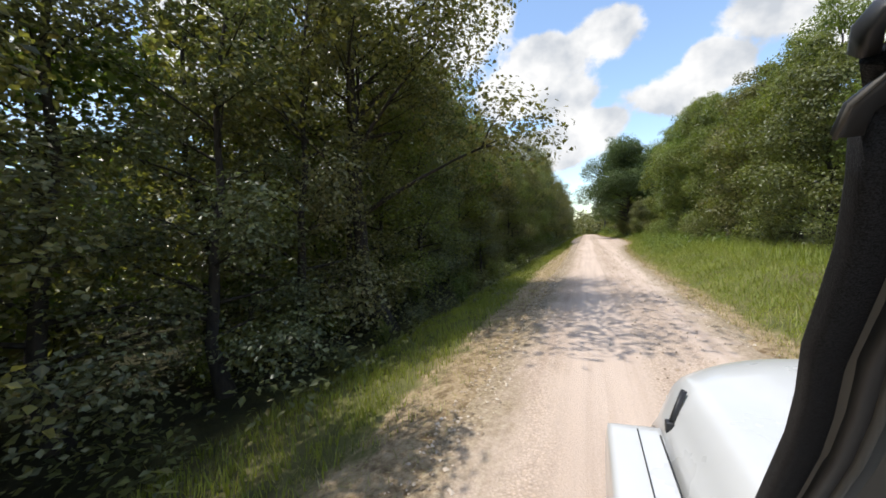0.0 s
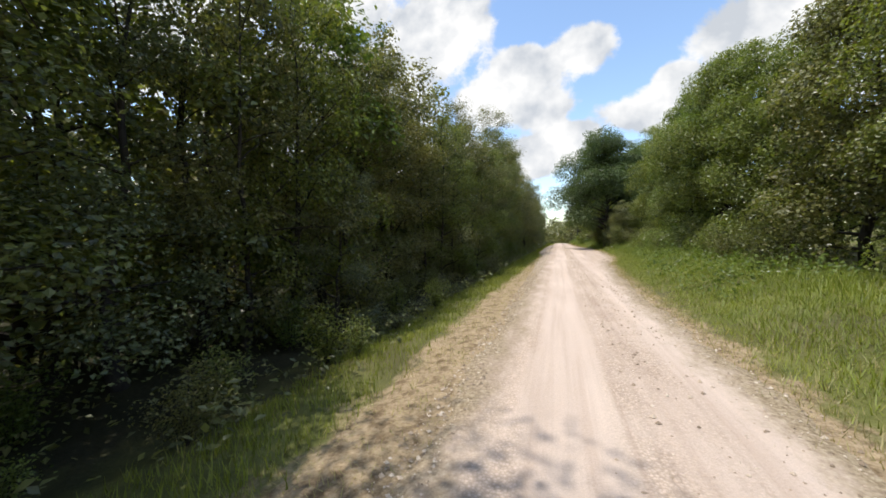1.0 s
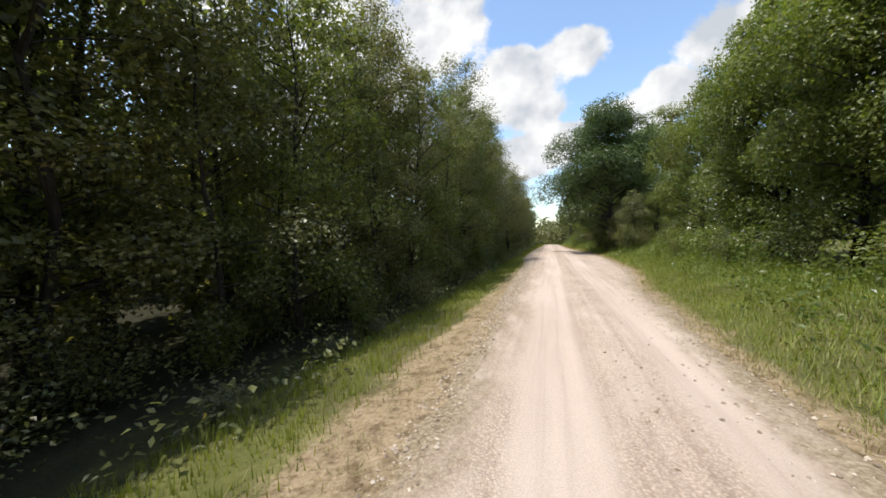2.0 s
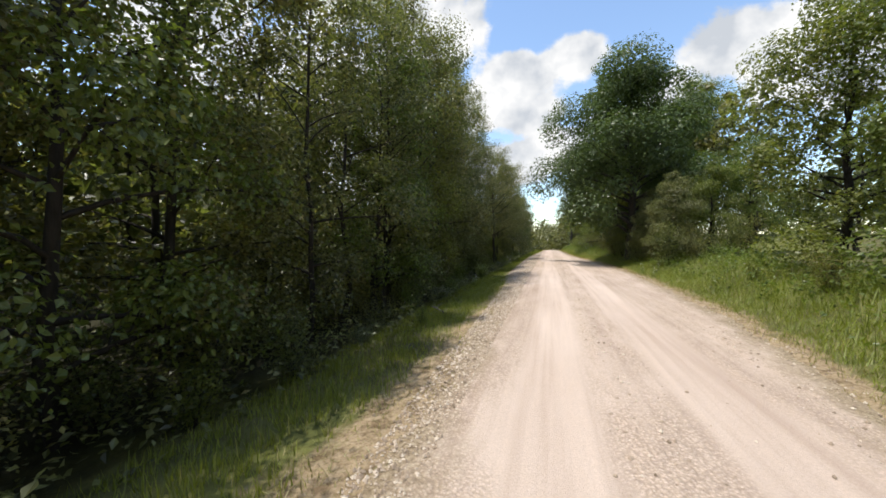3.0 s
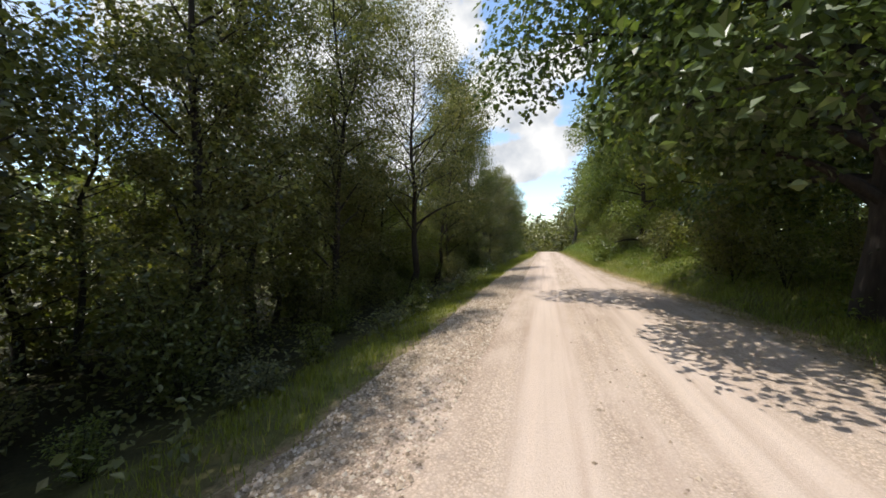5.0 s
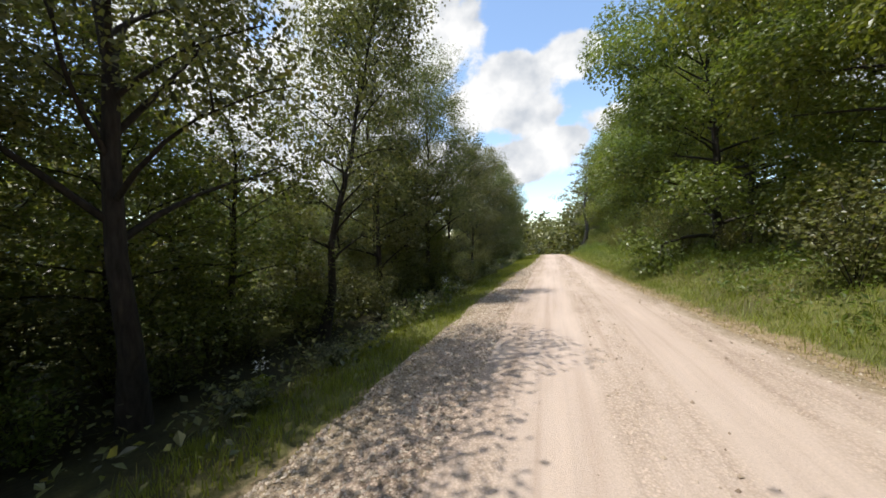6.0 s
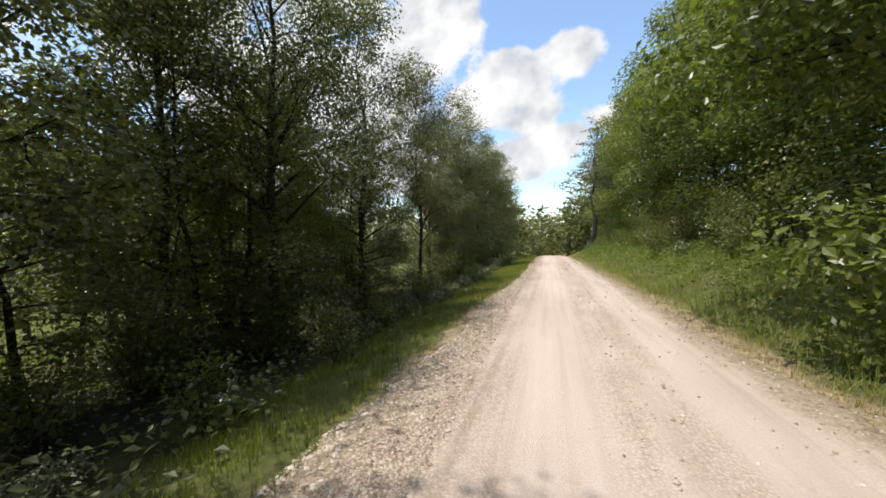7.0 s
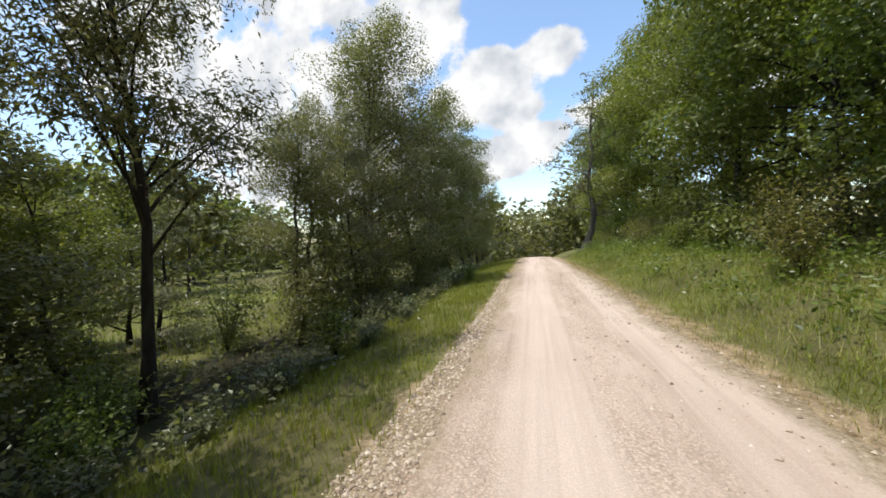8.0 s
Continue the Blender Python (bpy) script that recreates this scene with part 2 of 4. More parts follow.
def road_material():
    """Pale crushed limestone: packed wheel tracks, loose stones between and at the edges."""
    k = Mat("gravel_road")
    v = k.coords()
    sp = k.n("SeparateXYZ")
    k.l(v, sp.inputs[0])
    drift = k.noise(k.coords((0.6, 0.05, 1)), 1.0, 3)
    dx = k.n("Math", operation="MULTIPLY_ADD")
    dx.inputs[1].default_value, dx.inputs[2].default_value = 0.5, -0.25
    k.l(drift, dx.inputs[0])
    xx = k.n("Math", operation="ADD")
    k.l(sp.outputs[0], xx.inputs[0])
    k.l(dx.outputs[0], xx.inputs[1])
    # packed tracks at x = 0.05 and x = 1.75
    loose = None
    for c, w in ((0.1, 0.42), (1.75, 0.45)):
        d = k.n("Math", operation="SUBTRACT")
        d.inputs[1].default_value = c
        k.l(xx.outputs[0], d.inputs[0])
        a = k.n("Math", operation="ABSOLUTE")
        k.l(d.outputs[0], a.inputs[0])
        r = k.n("MapRange", interpolation_type="SMOOTHSTEP")
        r.inputs["From Min"].default_value, r.inputs["From Max"].default_value = w * 0.6, w * 1.3
        k.l(a.outputs[0], r.inputs["Value"])
        if loose is None:
            loose = r.outputs[0]
        else:
            m = k.n("Math", operation="MINIMUM")
            k.l(loose, m.inputs[0])
            k.l(r.outputs[0], m.inputs[1])
            loose = m.outputs[0]
    vor = k.n("TexVoronoi", Scale=40.0, Randomness=1.0)
    k.l(v, vor.inputs["Vector"])
    grains = k.noise(v, 60, 5, 0.7)
    stains = k.noise(k.coords((1, 0.25, 1)), 0.8, 5)
    packed = k.ramp(grains, (0.3, (0.50, 0.40, 0.33)), (0.7, (0.63, 0.515, 0.43)))
    fine = k.mix(0.75, k.ramp(vor.outputs["Distance"], (0.1, (0.62, 0.51, 0.43)), (0.62, (0.43, 0.345, 0.275))),
                 k.ramp(vor.outputs["Color"], (0.2, (0.80, 0.77, 0.75)), (0.8, (1.14, 1.11, 1.07))), "MULTIPLY")
    coarse = k.mix(0.75, k.ramp(vor.outputs["Distance"], (0.12, (0.66, 0.54, 0.445)), (0.38, (0.51, 0.405, 0.32)), (0.62, (0.29, 0.22, 0.165))),
                   k.ramp(vor.outputs["Color"], (0.2, (0.68, 0.64, 0.61)), (0.8, (1.22, 1.19, 1.15))), "MULTIPLY")
    # the wide loose apron beside the ditch begins past the first stretch
    side = k.n("MapRange", interpolation_type="SMOOTHSTEP")
    side.inputs["From Min"].default_value, side.inputs["From Max"].default_value = -0.55, -1.15
    k.l(xx.outputs[0], side.inputs["Value"])
    along = k.n("MapRange", interpolation_type="SMOOTHSTEP")
    along.inputs["From Min"].default_value, along.inputs["From Max"].default_value = 18.0, 36.0
    along.inputs["To Min"].default_value = 0.25
    k.l(sp.outputs[1], along.inputs["Value"])
    apron = k.n("Math", operation="MULTIPLY")
    k.l(side.outputs[0], apron.inputs[0])
    k.l(along.outputs[0], apron.inputs[1])
    stone = k.mix(apron.outputs[0], fine, coarse)
    patch = k.noise(k.coords((1, 0.35, 1)), 1.6, 5, 0.65)
    much = k.n("MapRange")
    much.inputs["From Min"].default_value, much.inputs["From Max"].default_value, much.inputs["To Max"].default_value = 0.30, 0.55, 0.95
    k.l(patch, much.inputs["Value"])
    lo = k.n("Math", operation="MULTIPLY")
    k.l(loose, lo.inputs[0])
    k.l(much.outputs[0], lo.inputs[1])
    loose = lo.outputs[0]
    col = k.mix(loose, packed, stone)
    col = k.mix(0.55, col, k.ramp(stains, (0.3, (0.82, 0.76, 0.71)), (0.6, (1.08, 1.06, 1.04))), "MULTIPLY")
    streaks = k.noise(k.coords((5.0, 0.12, 1)), 1.0, 5, 0.6)
    col = k.mix(0.7, col, k.ramp(streaks, (0.32, (0.80, 0.76, 0.73)), (0.5, (1.0, 1.0, 1.0)), (0.68, (1.10, 1.09, 1.08))), "MULTIPLY")
    # sandy, straw-strewn margins
    inside = k.n("Attribute")
    inside.attribute_name = "verge"
    ragged = k.noise(k.coords((1, 0.5, 1)), 2.2, 6, 0.7)
    rw = k.n("Math", operation="MULTIPLY_ADD")
    rw.inputs[1].default_value = -1.3
    k.l(ragged, rw.inputs[0])
    k.l(inside.outputs["Fac"], rw.inputs[2])
    margin = k.n("MapRange", interpolation_type="SMOOTHSTEP")
    margin.inputs["From Min"].default_value, margin.inputs["From Max"].default_value = 0.05, -0.6
    k.l(rw.outputs[0], margin.inputs["Value"])
    straw = k.ramp(k.noise(v, 22, 6, 0.7), (0.3, (0.13, 0.092, 0.055)), (0.5, (0.30, 0.23, 0.145)), (0.72, (0.52, 0.44, 0.31)))
    col = k.mix(margin.outputs[0], col, straw)
    h = k.n("Math", operation="MULTIPLY")
    k.l(vor.outputs["Distance"], h.inputs[0])
    k.l(loose, h.inputs[1])
    h2 = k.n("Math", operation="SUBTRACT")
    k.l(grains, h2.inputs[0])
    k.l(h.outputs[0], h2.inputs[1])
    k.bump(h2.outputs[0], 0.6, 0.025)
    return k.done(col, 0.92, 0.0, 0.25)


def stone_material():
    k = Mat("limestone_pebble")
    isl = k.n("NewGeometry").outputs["Random Per Island"]
    return k.done(k.ramp(isl, (0.0, (0.22, 0.165, 0.115)), (0.5, (0.45, 0.355, 0.265)), (1.0, (0.66, 0.565, 0.455))), 0.9)


GROUND, ROAD, PEBBLE = ground_material(), road_material(), stone_material()


# ---- mesh helpers ----
def mesh_np(name, verts, faces, material, smooth=False):
    """A mesh from arrays: verts n x 3, faces m x 3 or m x 4."""
    me = bpy.data.meshes.new(name)
    verts, faces = np.asarray(verts, np.float32), np.asarray(faces, np.int32)
    k = faces.shape[1]
    me.vertices.add(len(verts))
    me.vertices.foreach_set("co", verts.ravel())
    me.loops.add(faces.size)
    me.loops.foreach_set("vertex_index", faces.ravel())
    me.polygons.add(len(faces))
    me.polygons.foreach_set("loop_start", np.arange(0, faces.size, k, dtype=np.int32))
    me.polygons.foreach_set("use_smooth", np.full(len(faces), smooth))
    me.update(calc_edges=True)
    me.materials.append(material)
    return me


def child(name, me, parent, label=""):
    ob = new(name, me)
    ob.parent = parent
    if label:
        ob["label"] = label
    return ob


def part(name, bm, material, parent, label=""):
    me = bpy.data.meshes.new(name)
    bm.to_mesh(me)
    bm.free()
    me.materials.append(material)
    return child(name, me, parent, label)


def wave(x, y, s=1.0, seed=0.0):
    """Cheap smooth noise on arrays, about -1 to 1."""
    return (np.sin(x * 1.7 * s + y * 0.9 * s + seed) + np.sin(x * 0.6 * s - y * 1.3 * s + 2.1 + seed * 1.7)
            + np.sin(x * 2.9 * s + 1.3 * np.sin(y * 1.1 * s + seed)) + np.sin(y * 2.3 * s + 1.7 * np.sin(x * 0.8 * s))) / 4


def smooth01(a):
    a = np.clip(a, 0, 1)
    return a * a * (3 - 2 * a)


def along(y):
    """Height of the road's line: level, over a crest, down into a dip, up a far hill."""
    y = np.asarray(y, float)
    drop = np.where(y > 100, -7.5 * smooth01((y - 100) / 120), 0.0)
    return drop + 6.0 * smooth01((y - 240) / 300)


def height(x, y):
    """Height of the ground beside the road."""
    x, y = np.asarray(x, float), np.asarray(y, float)
    left = -0.12 * smooth01((-1.2 - x) / 1.2) - 0.55 * smooth01((-2.2 - x) / 2.6) - 0.5 * smooth01((-6 - x) / 12)
    bank = smooth01((y - 50) / 25)
    rise = np.interp(y, [0, 30, 45, 75, 112], [0.5, 0.6, 0.95, 1.0, 0.9])
    right = rise * smooth01((x - across(y, GRAVEL_RIGHT) - 0.3) / 3.0) + bank * 1.6 * smooth01((x - 7) / 10) + 0.3 * (1 - bank) * smooth01((x - 8) / 20)
    right = right - 0.08 * smooth01((into_road(x, y) - 0.15) / 0.3)
    off = smooth01((np.abs(x - 0.8) - 2.0) / 1.5)
    rough = 0.05 * wave(x, y, 1.1) + 0.025 * wave(x, y, 3.7, 1.0)
    return along(y) - 0.03 + left + right + rough * (0.25 + 0.75 * off)


def axis(stops):
    """Coordinates with a step that changes from stretch to stretch: (from, to, step)."""
    out = []
    for a, b, s in stops:
        out += list(np.arange(a, b - 1e-6, s))
    return np.array(out + [stops[-1][1]])


def sheet(xs, ys, z, verge, name, material):
    gx, gy = np.meshgrid(xs, ys)
    verts = np.stack([gx, gy, z(gx, gy)], -1).reshape(-1, 3)
    w = len(xs)
    i = (np.arange(len(ys) - 1)[:, None] * w + np.arange(w - 1)).ravel()
    me = mesh_np(name, verts, np.stack([i, i + 1, i + w + 1, i + w], -1), material, True)
    me.attributes.new("verge", "FLOAT", "POINT").data.foreach_set("value", np.clip(verge(gx, gy), -5, 5).ravel().astype(np.float32))
    return new(name, me)


# ---- ground and road ----
gx = axis([(-3000, -300, 450), (-300, -60, 30), (-60, -12, 4), (-12, -5, 0.5), (-5, 7, 0.22), (7, 14, 0.5), (14, 60, 4), (60, 300, 30), (300, 3000, 450)])
gy = axis([(-3000, -200, 400), (-200, -20, 15), (-20, -4, 1), (-4, 112, 0.4), (112, 160, 2), (160, 400, 12), (400, 4000, 450)])
tagged(sheet(gx, gy, height, into_straw, "ground", GROUND), "grassy ground with soil and leaf litter beside a gravel road", "ground", kind="structure")


def road_height(x, y):
    c = np.clip(np.abs(x - 0.8) / 2.0, 0, 1.2)
    crown = 0.035 - 0.05 * c ** 2
    ruts = -0.022 * (np.exp(-((x - 0.1 - 0.12 * np.sin(y * 0.11)) / 0.33) ** 2) + np.exp(-((x - 1.75 - 0.12 * np.sin(y * 0.13)) / 0.36) ** 2))
    out = -into_road(x, y) + 0.1 * wave(x * 0, y, 0.7) - 0.12 * wave(x * 0, y, 1.3, 4) - 0.1 * wave(x, y, 5.1, 2)
    edge = 0.10 * smooth01((out + 0.2) / 0.4) + 0.7 * smooth01((out - 0.1) / 0.5)
    return along(y) + 0.02 + crown + ruts - edge + 0.007 * wave(x, y, 7.3) + 0.008 * wave(x, y, 2.2, 3)


road = sheet(axis([(-2.8, 5.4, 0.08)]), axis([(-60, -6, 2), (-6, 100, 0.25), (100, 125, 0.5), (125, 260, 4)]), road_height, into_road, "road", ROAD)
tagged(road, "pale dusty crushed-limestone gravel road with packed wheel tracks", "road", kind="structure")

rng = np.random.default_rng(5)


def scatter_stones(n):
    """Loose stones along the road's edges and between the wheel tracks."""
    lane = rng.choice([0, 1, 2], n, p=[0.88, 0.03, 0.09])
    y = np.where((lane == 0) & (rng.random(n) < 0.85), rng.triangular(26, 62, 100, n), rng.uniform(0, 100, n))
    left = across(y, GRAVEL_LEFT) - 0.15 + (-0.7 - across(y, GRAVEL_LEFT)) * rng.random(n) ** 1.2
    x = np.where(lane == 0, left, np.where(lane == 1, rng.normal(0.92, 0.22, n), across(y, GRAVEL_RIGHT) - np.abs(rng.normal(0, 0.6, n)) + 0.15))
    s = 0.009 + 0.018 * rng.random(n) ** 3.0
    base = np.array([(1, 0, 0), (0, 1, 0), (-1, 0, 0), (0, -1, 0), (0, 0, 0.8), (0, 0, -0.5)])
    tri = np.array([(0, 1, 4), (1, 2, 4), (2, 3, 4), (3, 0, 4), (1, 0, 5), (2, 1, 5), (3, 2, 5), (0, 3, 5)])
    jit = base[None] * rng.uniform(0.6, 1.35, (n, 6, 3)) * s[:, None, None]
    z = np.maximum(road_height(x, y), height(x, y))
    v = jit + np.stack([x, y, z + s * 0.25], -1)[:, None]
    f = tri[None] + (np.arange(n) * 6)[:, None, None]
    return v.reshape(-1, 3), f.reshape(-1, 3)


stones = new("loose_gravel", mesh_np("loose_gravel", *scatter_stones(80000), PEBBLE))
tagged(stones, "loose pale limestone pebbles on the gravel road", "gravel", kind="stuff")


# ---- plants ----
def tube(points, radii, sides):
    """Rings along a bent line, joined to a tube: verts, quads."""
    points, radii = np.asarray(points, float), np.asarray(radii, float)
    d = np.gradient(points, axis=0)
    d /= np.linalg.norm(d, axis=1)[:, None] + 1e-9
    ref = np.where(np.abs(d[:, 2:]) > 0.9, (1.0, 0, 0), (0, 0, 1.0))
    u = np.cross(d, ref)
    u /= np.linalg.norm(u, axis=1)[:, None] + 1e-9
    w = np.cross(d, u)
    a = np.arange(sides) * 2 * np.pi / sides
    v = points[:, None] + radii[:, None, None] * (np.cos(a)[None, :, None] * u[:, None] + np.sin(a)[None, :, None] * w[:, None])
    i = np.arange(len(points) - 1)[:, None] * sides
    j, k = np.arange(sides), (np.arange(sides) + 1) % sides
    q = np.stack([i + j, i + k, i + sides + k, i + sides + j], -1).reshape(-1, 4)
    return v.reshape(-1, 3), q


def join(pieces):
    vs, fs, n = [], [], 0
    for v, f in pieces:
        vs.append(v)
        fs.append(f + n)
        n += len(v)
    return np.concatenate(vs), np.concatenate(fs)


def leaves_at(r, centres, count, spread, size, flatness=0.5, droop=0.25):
    """Single pointed leaves, folded along the midrib, scattered round the centres: verts, triangles."""
    n = len(centres) * count
    c = np.repeat(centres, count, 0) + r.normal(0, 1, (n, 3)) * spread * np.array([1, 1, 0.75])
    axis_ = r.normal(0, 1, (n, 3))
    axis_[:, 2] = axis_[:, 2] * 0.5 - droop
    axis_ /= np.linalg.norm(axis_, axis=1)[:, None]
    up = r.normal(0, 1, (n, 3)) * (1 - flatness) + np.array([0, 0, 1.0])
    side = np.cross(axis_, up)
    side /= np.linalg.norm(side, axis=1)[:, None] + 1e-9
    nor = np.cross(side, axis_)
    s = size * r.uniform(0.6, 1.35, n)[:, None]
    tip, mid = c + axis_ * s, c + axis_ * s * 0.45
    lift = nor * s * 0.10
    v = np.stack([c, mid + side * s * 0.30 + lift, tip, mid - side * s * 0.30 + lift], 1).reshape(-1, 3)
    b = np.arange(n)[:, None] * 4
    return v, np.concatenate([b + [0, 1, 2], b + [0, 2, 3]], 1).reshape(-1, 3)


def lobe_leaves(r, centres, radii, count, size, loose=0.3, open_side=0, slim=0.36):
    """Leaves on the outside of billowing clumps of foliage, few on their undersides, and fewer away from the open side: verts, triangles."""
    p = radii ** 2 / (radii ** 2).sum()
    k = r.choice(len(centres), int(count * (2.6 if open_side else 1.35)), p=p)
    u = r.normal(0, 1, (len(k), 3))
    u /= np.linalg.norm(u, axis=1)[:, None]
    ok = u[:, 2] > r.uniform(-1.1, 0.1, len(k))
    if open_side:
        ok &= (centres[k, 0] + u[:, 0] * radii[k]) * open_side > r.uniform(-2.6, 0.6, len(k))
    k, u = k[ok][:count], u[ok][:count]
    n = len(k)
    dist = radii[k] * (1.05 - loose * 2.2 * r.random(n) ** 2 + r.normal(0, 0.07, n))
    c = centres[k] + u * dist[:, None] * np.array([1, 1, 0.82])
    up = u * 0.75 + np.array([0, 0, 0.55]) + r.normal(0, 0.45, (n, 3))
    axis_ = r.normal(0, 1, (n, 3)) + np.array([0, 0, -0.3])
    axis_ -= up * ((axis_ * up).sum(1) / (up * up).sum(1))[:, None]
    axis_ /= np.linalg.norm(axis_, axis=1)[:, None] + 1e-9
    side = np.cross(axis_, up)
    side /= np.linalg.norm(side, axis=1)[:, None] + 1e-9
    nor = np.cross(side, axis_)
    s = size * r.uniform(0.55, 1.35, n)[:, None]
    mid, lift = c - axis_ * s * 0.05, nor * s * 0.12
    v = np.stack([c - axis_ * s * 0.5, mid + side * s * slim + lift, c + axis_ * s * 0.5, mid - side * s * slim + lift], 1).reshape(-1, 3)
    b = np.arange(n)[:, None] * 4
    return v, np.concatenate([b + [0, 1, 2], b + [0, 2, 3]], 1).reshape(-1, 3)


def tree_meshes(name, seed, H, trunk_r, base, spread, limbs, leaves, size, leaf_mat, bark, taper=0.75, lean=0.0, lobe=0.36, loose=0.3, skirt=0.35, twigs=True, clumps=4, lift=0, open_side=0, slim=0.36):
    """Trunk with limbs, and a crown of leaves in clumps. base: where the crown begins; spread: its half width; skirt: how wide it stays at its foot."""
    r = np.random.default_rng(seed)
    n = 10
    h = np.linspace(0, 1, n)
    wob = np.cumsum(r.normal(0, 0.035, (n, 2)), 0) * H * 0.28
    line = np.stack([wob[:, 0] + lean * h ** 1.4 * H, wob[:, 1], h * H * 0.93], -1)
    line[0, :2] = 0
    rad = trunk_r * (1 - 0.93 * h ** 0.9)
    rad[0] *= 1.45
    wood, ends, sizes = [tube(np.vstack([line[0] - (0, 0, 0.35), line]), np.r_[rad[0] * 1.1, rad], 7)], [], []
    for k in range(limbs):
        f = base / H + (0.97 - base / H) * ((k + r.random()) / limbs) ** 0.9
        p = np.array([np.interp(f, h, line[:, i]) for i in range(3)])
        rel = (f - base / H) / (1 - base / H)
        low = skirt * (1 - rel) + 0.22 * rel
        reach = spread * (low + (1.1 - low) * np.sin(np.pi * np.clip(0.2 + taper * rel, 0, 1))) * r.uniform(0.6, 1.12)
        az, el = k * 2.4 + r.normal(0, 0.5), radians(r.uniform(lift, lift + 32) + (40 - lift) * rel)
        d = np.array([np.cos(az) * np.cos(el), np.sin(az) * np.cos(el), np.sin(el)])
        t = np.linspace(0, 1, 5)[:, None]
        limb = p + d * reach * t + r.normal(0, 0.12, 3) * reach * t ** 2 + np.array([0, 0, -0.12 * reach]) * t ** 2
        br = np.interp(f, h, rad) * 0.45
        wood.append(tube(limb, br * (1 - 0.85 * t[:, 0]) + 0.004, 4))
        for m in range(clumps):
            s = r.uniform(0.35, 1.0)
            q = np.array([np.interp(s, t[:, 0], limb[:, i]) for i in range(3)])
            dd = d + r.normal(0, 0.7, 3)
            dd /= np.linalg.norm(dd)
            ln = reach * r.uniform(0.2, 0.42)
            twig = np.stack([q, q + dd * ln * 0.5 + r.normal(0, 0.04, 3), q + dd * ln + np.array([0, 0, -0.08 * ln])])
            if twigs:
                wood.append(tube(twig, [br * 0.3 + 0.004, br * 0.18 + 0.003, 0.003], 3))
            ends.append(twig[2])
            sizes.append(reach * lobe * r.uniform(0.45, 0.8))
        ends.append(limb[-1])
        sizes.append(reach * lobe * r.uniform(0.8, 1.15))
    v, f = lobe_leaves(r, np.array(ends), np.clip(sizes, 0.2, 2.2), leaves, size, loose, open_side, slim)
    return mesh_np(name + "_wood", *join(wood), bark, True), mesh_np(name + "_leaves", v, f, leaf_mat)


def plant(kind, meshes, names, label, category, group, m):
    root = new(kind)
    for nm, me in zip(names, meshes):
        child(nm, me, root)
    root.matrix_basis = m
    return tagged(root, label, category, group)


def stand(x, y, turn=0.0, scale=1.0, wide=1.0, sink=0.0):
    return Matrix.LocRotScale((x, y, float(height(x, y)) - sink), Euler((0, 0, turn)), (scale * wide, scale * wide, scale))


TC = ("trunk", "crown")
EDGE_TALL = (9.5, 11.0, 8.0, 12.0, 10.0)
EDGE = [tree_meshes("edge%d" % i, 11 + i, EDGE_TALL[i], 0.08 + 0.01 * i, b, sp, 28, 14000, sz, lm, BARK, tp, ln, 0.44, 0.36, 0.75, True, 3, 0, 1)
        for i, (b, sp, sz, lm, tp, ln) in enumerate([
            (0.6, 1.65, 0.08, LEAF, 0.75, 0.02), (0.9, 1.7, 0.082, LEAF, 0.7, -0.02), (0.4, 1.6, 0.078, LEAF_LIGHT, 0.75, 0.03),
            (1.2, 1.75, 0.088, LEAF, 0.65, 0.0), (0.5, 1.65, 0.078, LEAF_GREY, 0.75, 0.02)])]
MIDDLE = [tree_meshes("middle%d" % i, 41 + i, H, 0.12, b, sp, 24, 4800, 0.17, lm, BARK, 0.7, 0.02, 0.46, 0.35, 0.75, False, 3, 0, 1)
          for i, (H, b, sp, lm) in enumerate([(11.5, 0.6, 2.3, LEAF), (12.5, 1.2, 2.4, LEAF), (10.5, 0.4, 2.2, LEAF_LIGHT)])]
BACK = [tree_meshes("back%d" % i, 31 + i, H, 0.16, b, 3.0, 20, 1900, 0.5, LEAF, BARK, 0.7, 0, 0.42, 0.4, 0.9, False) for i, (H, b) in enumerate([(12.5, 0.3), (13.5, 0.8), (11.0, 0.3)])]
DEEP = [tree_meshes("deep%d" % i, 36 + i, H, 0.16, 0.3, 3.4, 11, 800, 0.85, LEAF, BARK, 0.7, 0, 0.45, 0.4, 0.9, False) for i, H in enumerate([11.5, 12.5])]
THIN = [tree_meshes("thin%d" % i, 51 + i, H, 0.11, b, 1.75, 36, 21000, 0.085, LEAF, BARK, 0.6, ln, 0.48, 0.4, 0.7, True, 4, 22) for i, (H, b, ln) in enumerate([(11.5, 1.3, 0.05), (12.5, 1.2, -0.02), (10.5, 1.8, 0.16)])]
LEAFY = [tree_meshes("leafy%d" % i, 61 + i, 12.0, 0.15, 0.8, 2.4, 30, 30000, 0.09, lm, BARK, 0.68, 0, 0.46, 0.25, 0.8, True, 3, 0, 1) for i, lm in enumerate([LEAF, LEAF_GREY])]
BIG = [tree_meshes("big%d" % i, 71 + i, H, 0.16, b, sp, 46, 27000, 0.12, lm, BARK, 0.72, 0, 0.46, 0.25, 1.1, True, 2, 0, -1) for i, (H, b, sp, lm) in enumerate([(10.5, 0.3, 2.2, LEAF_LIGHT), (11.5, 0.4, 2.3, LEAF_LIGHT), (9.8, 0.2, 2.1, LEAF)])]
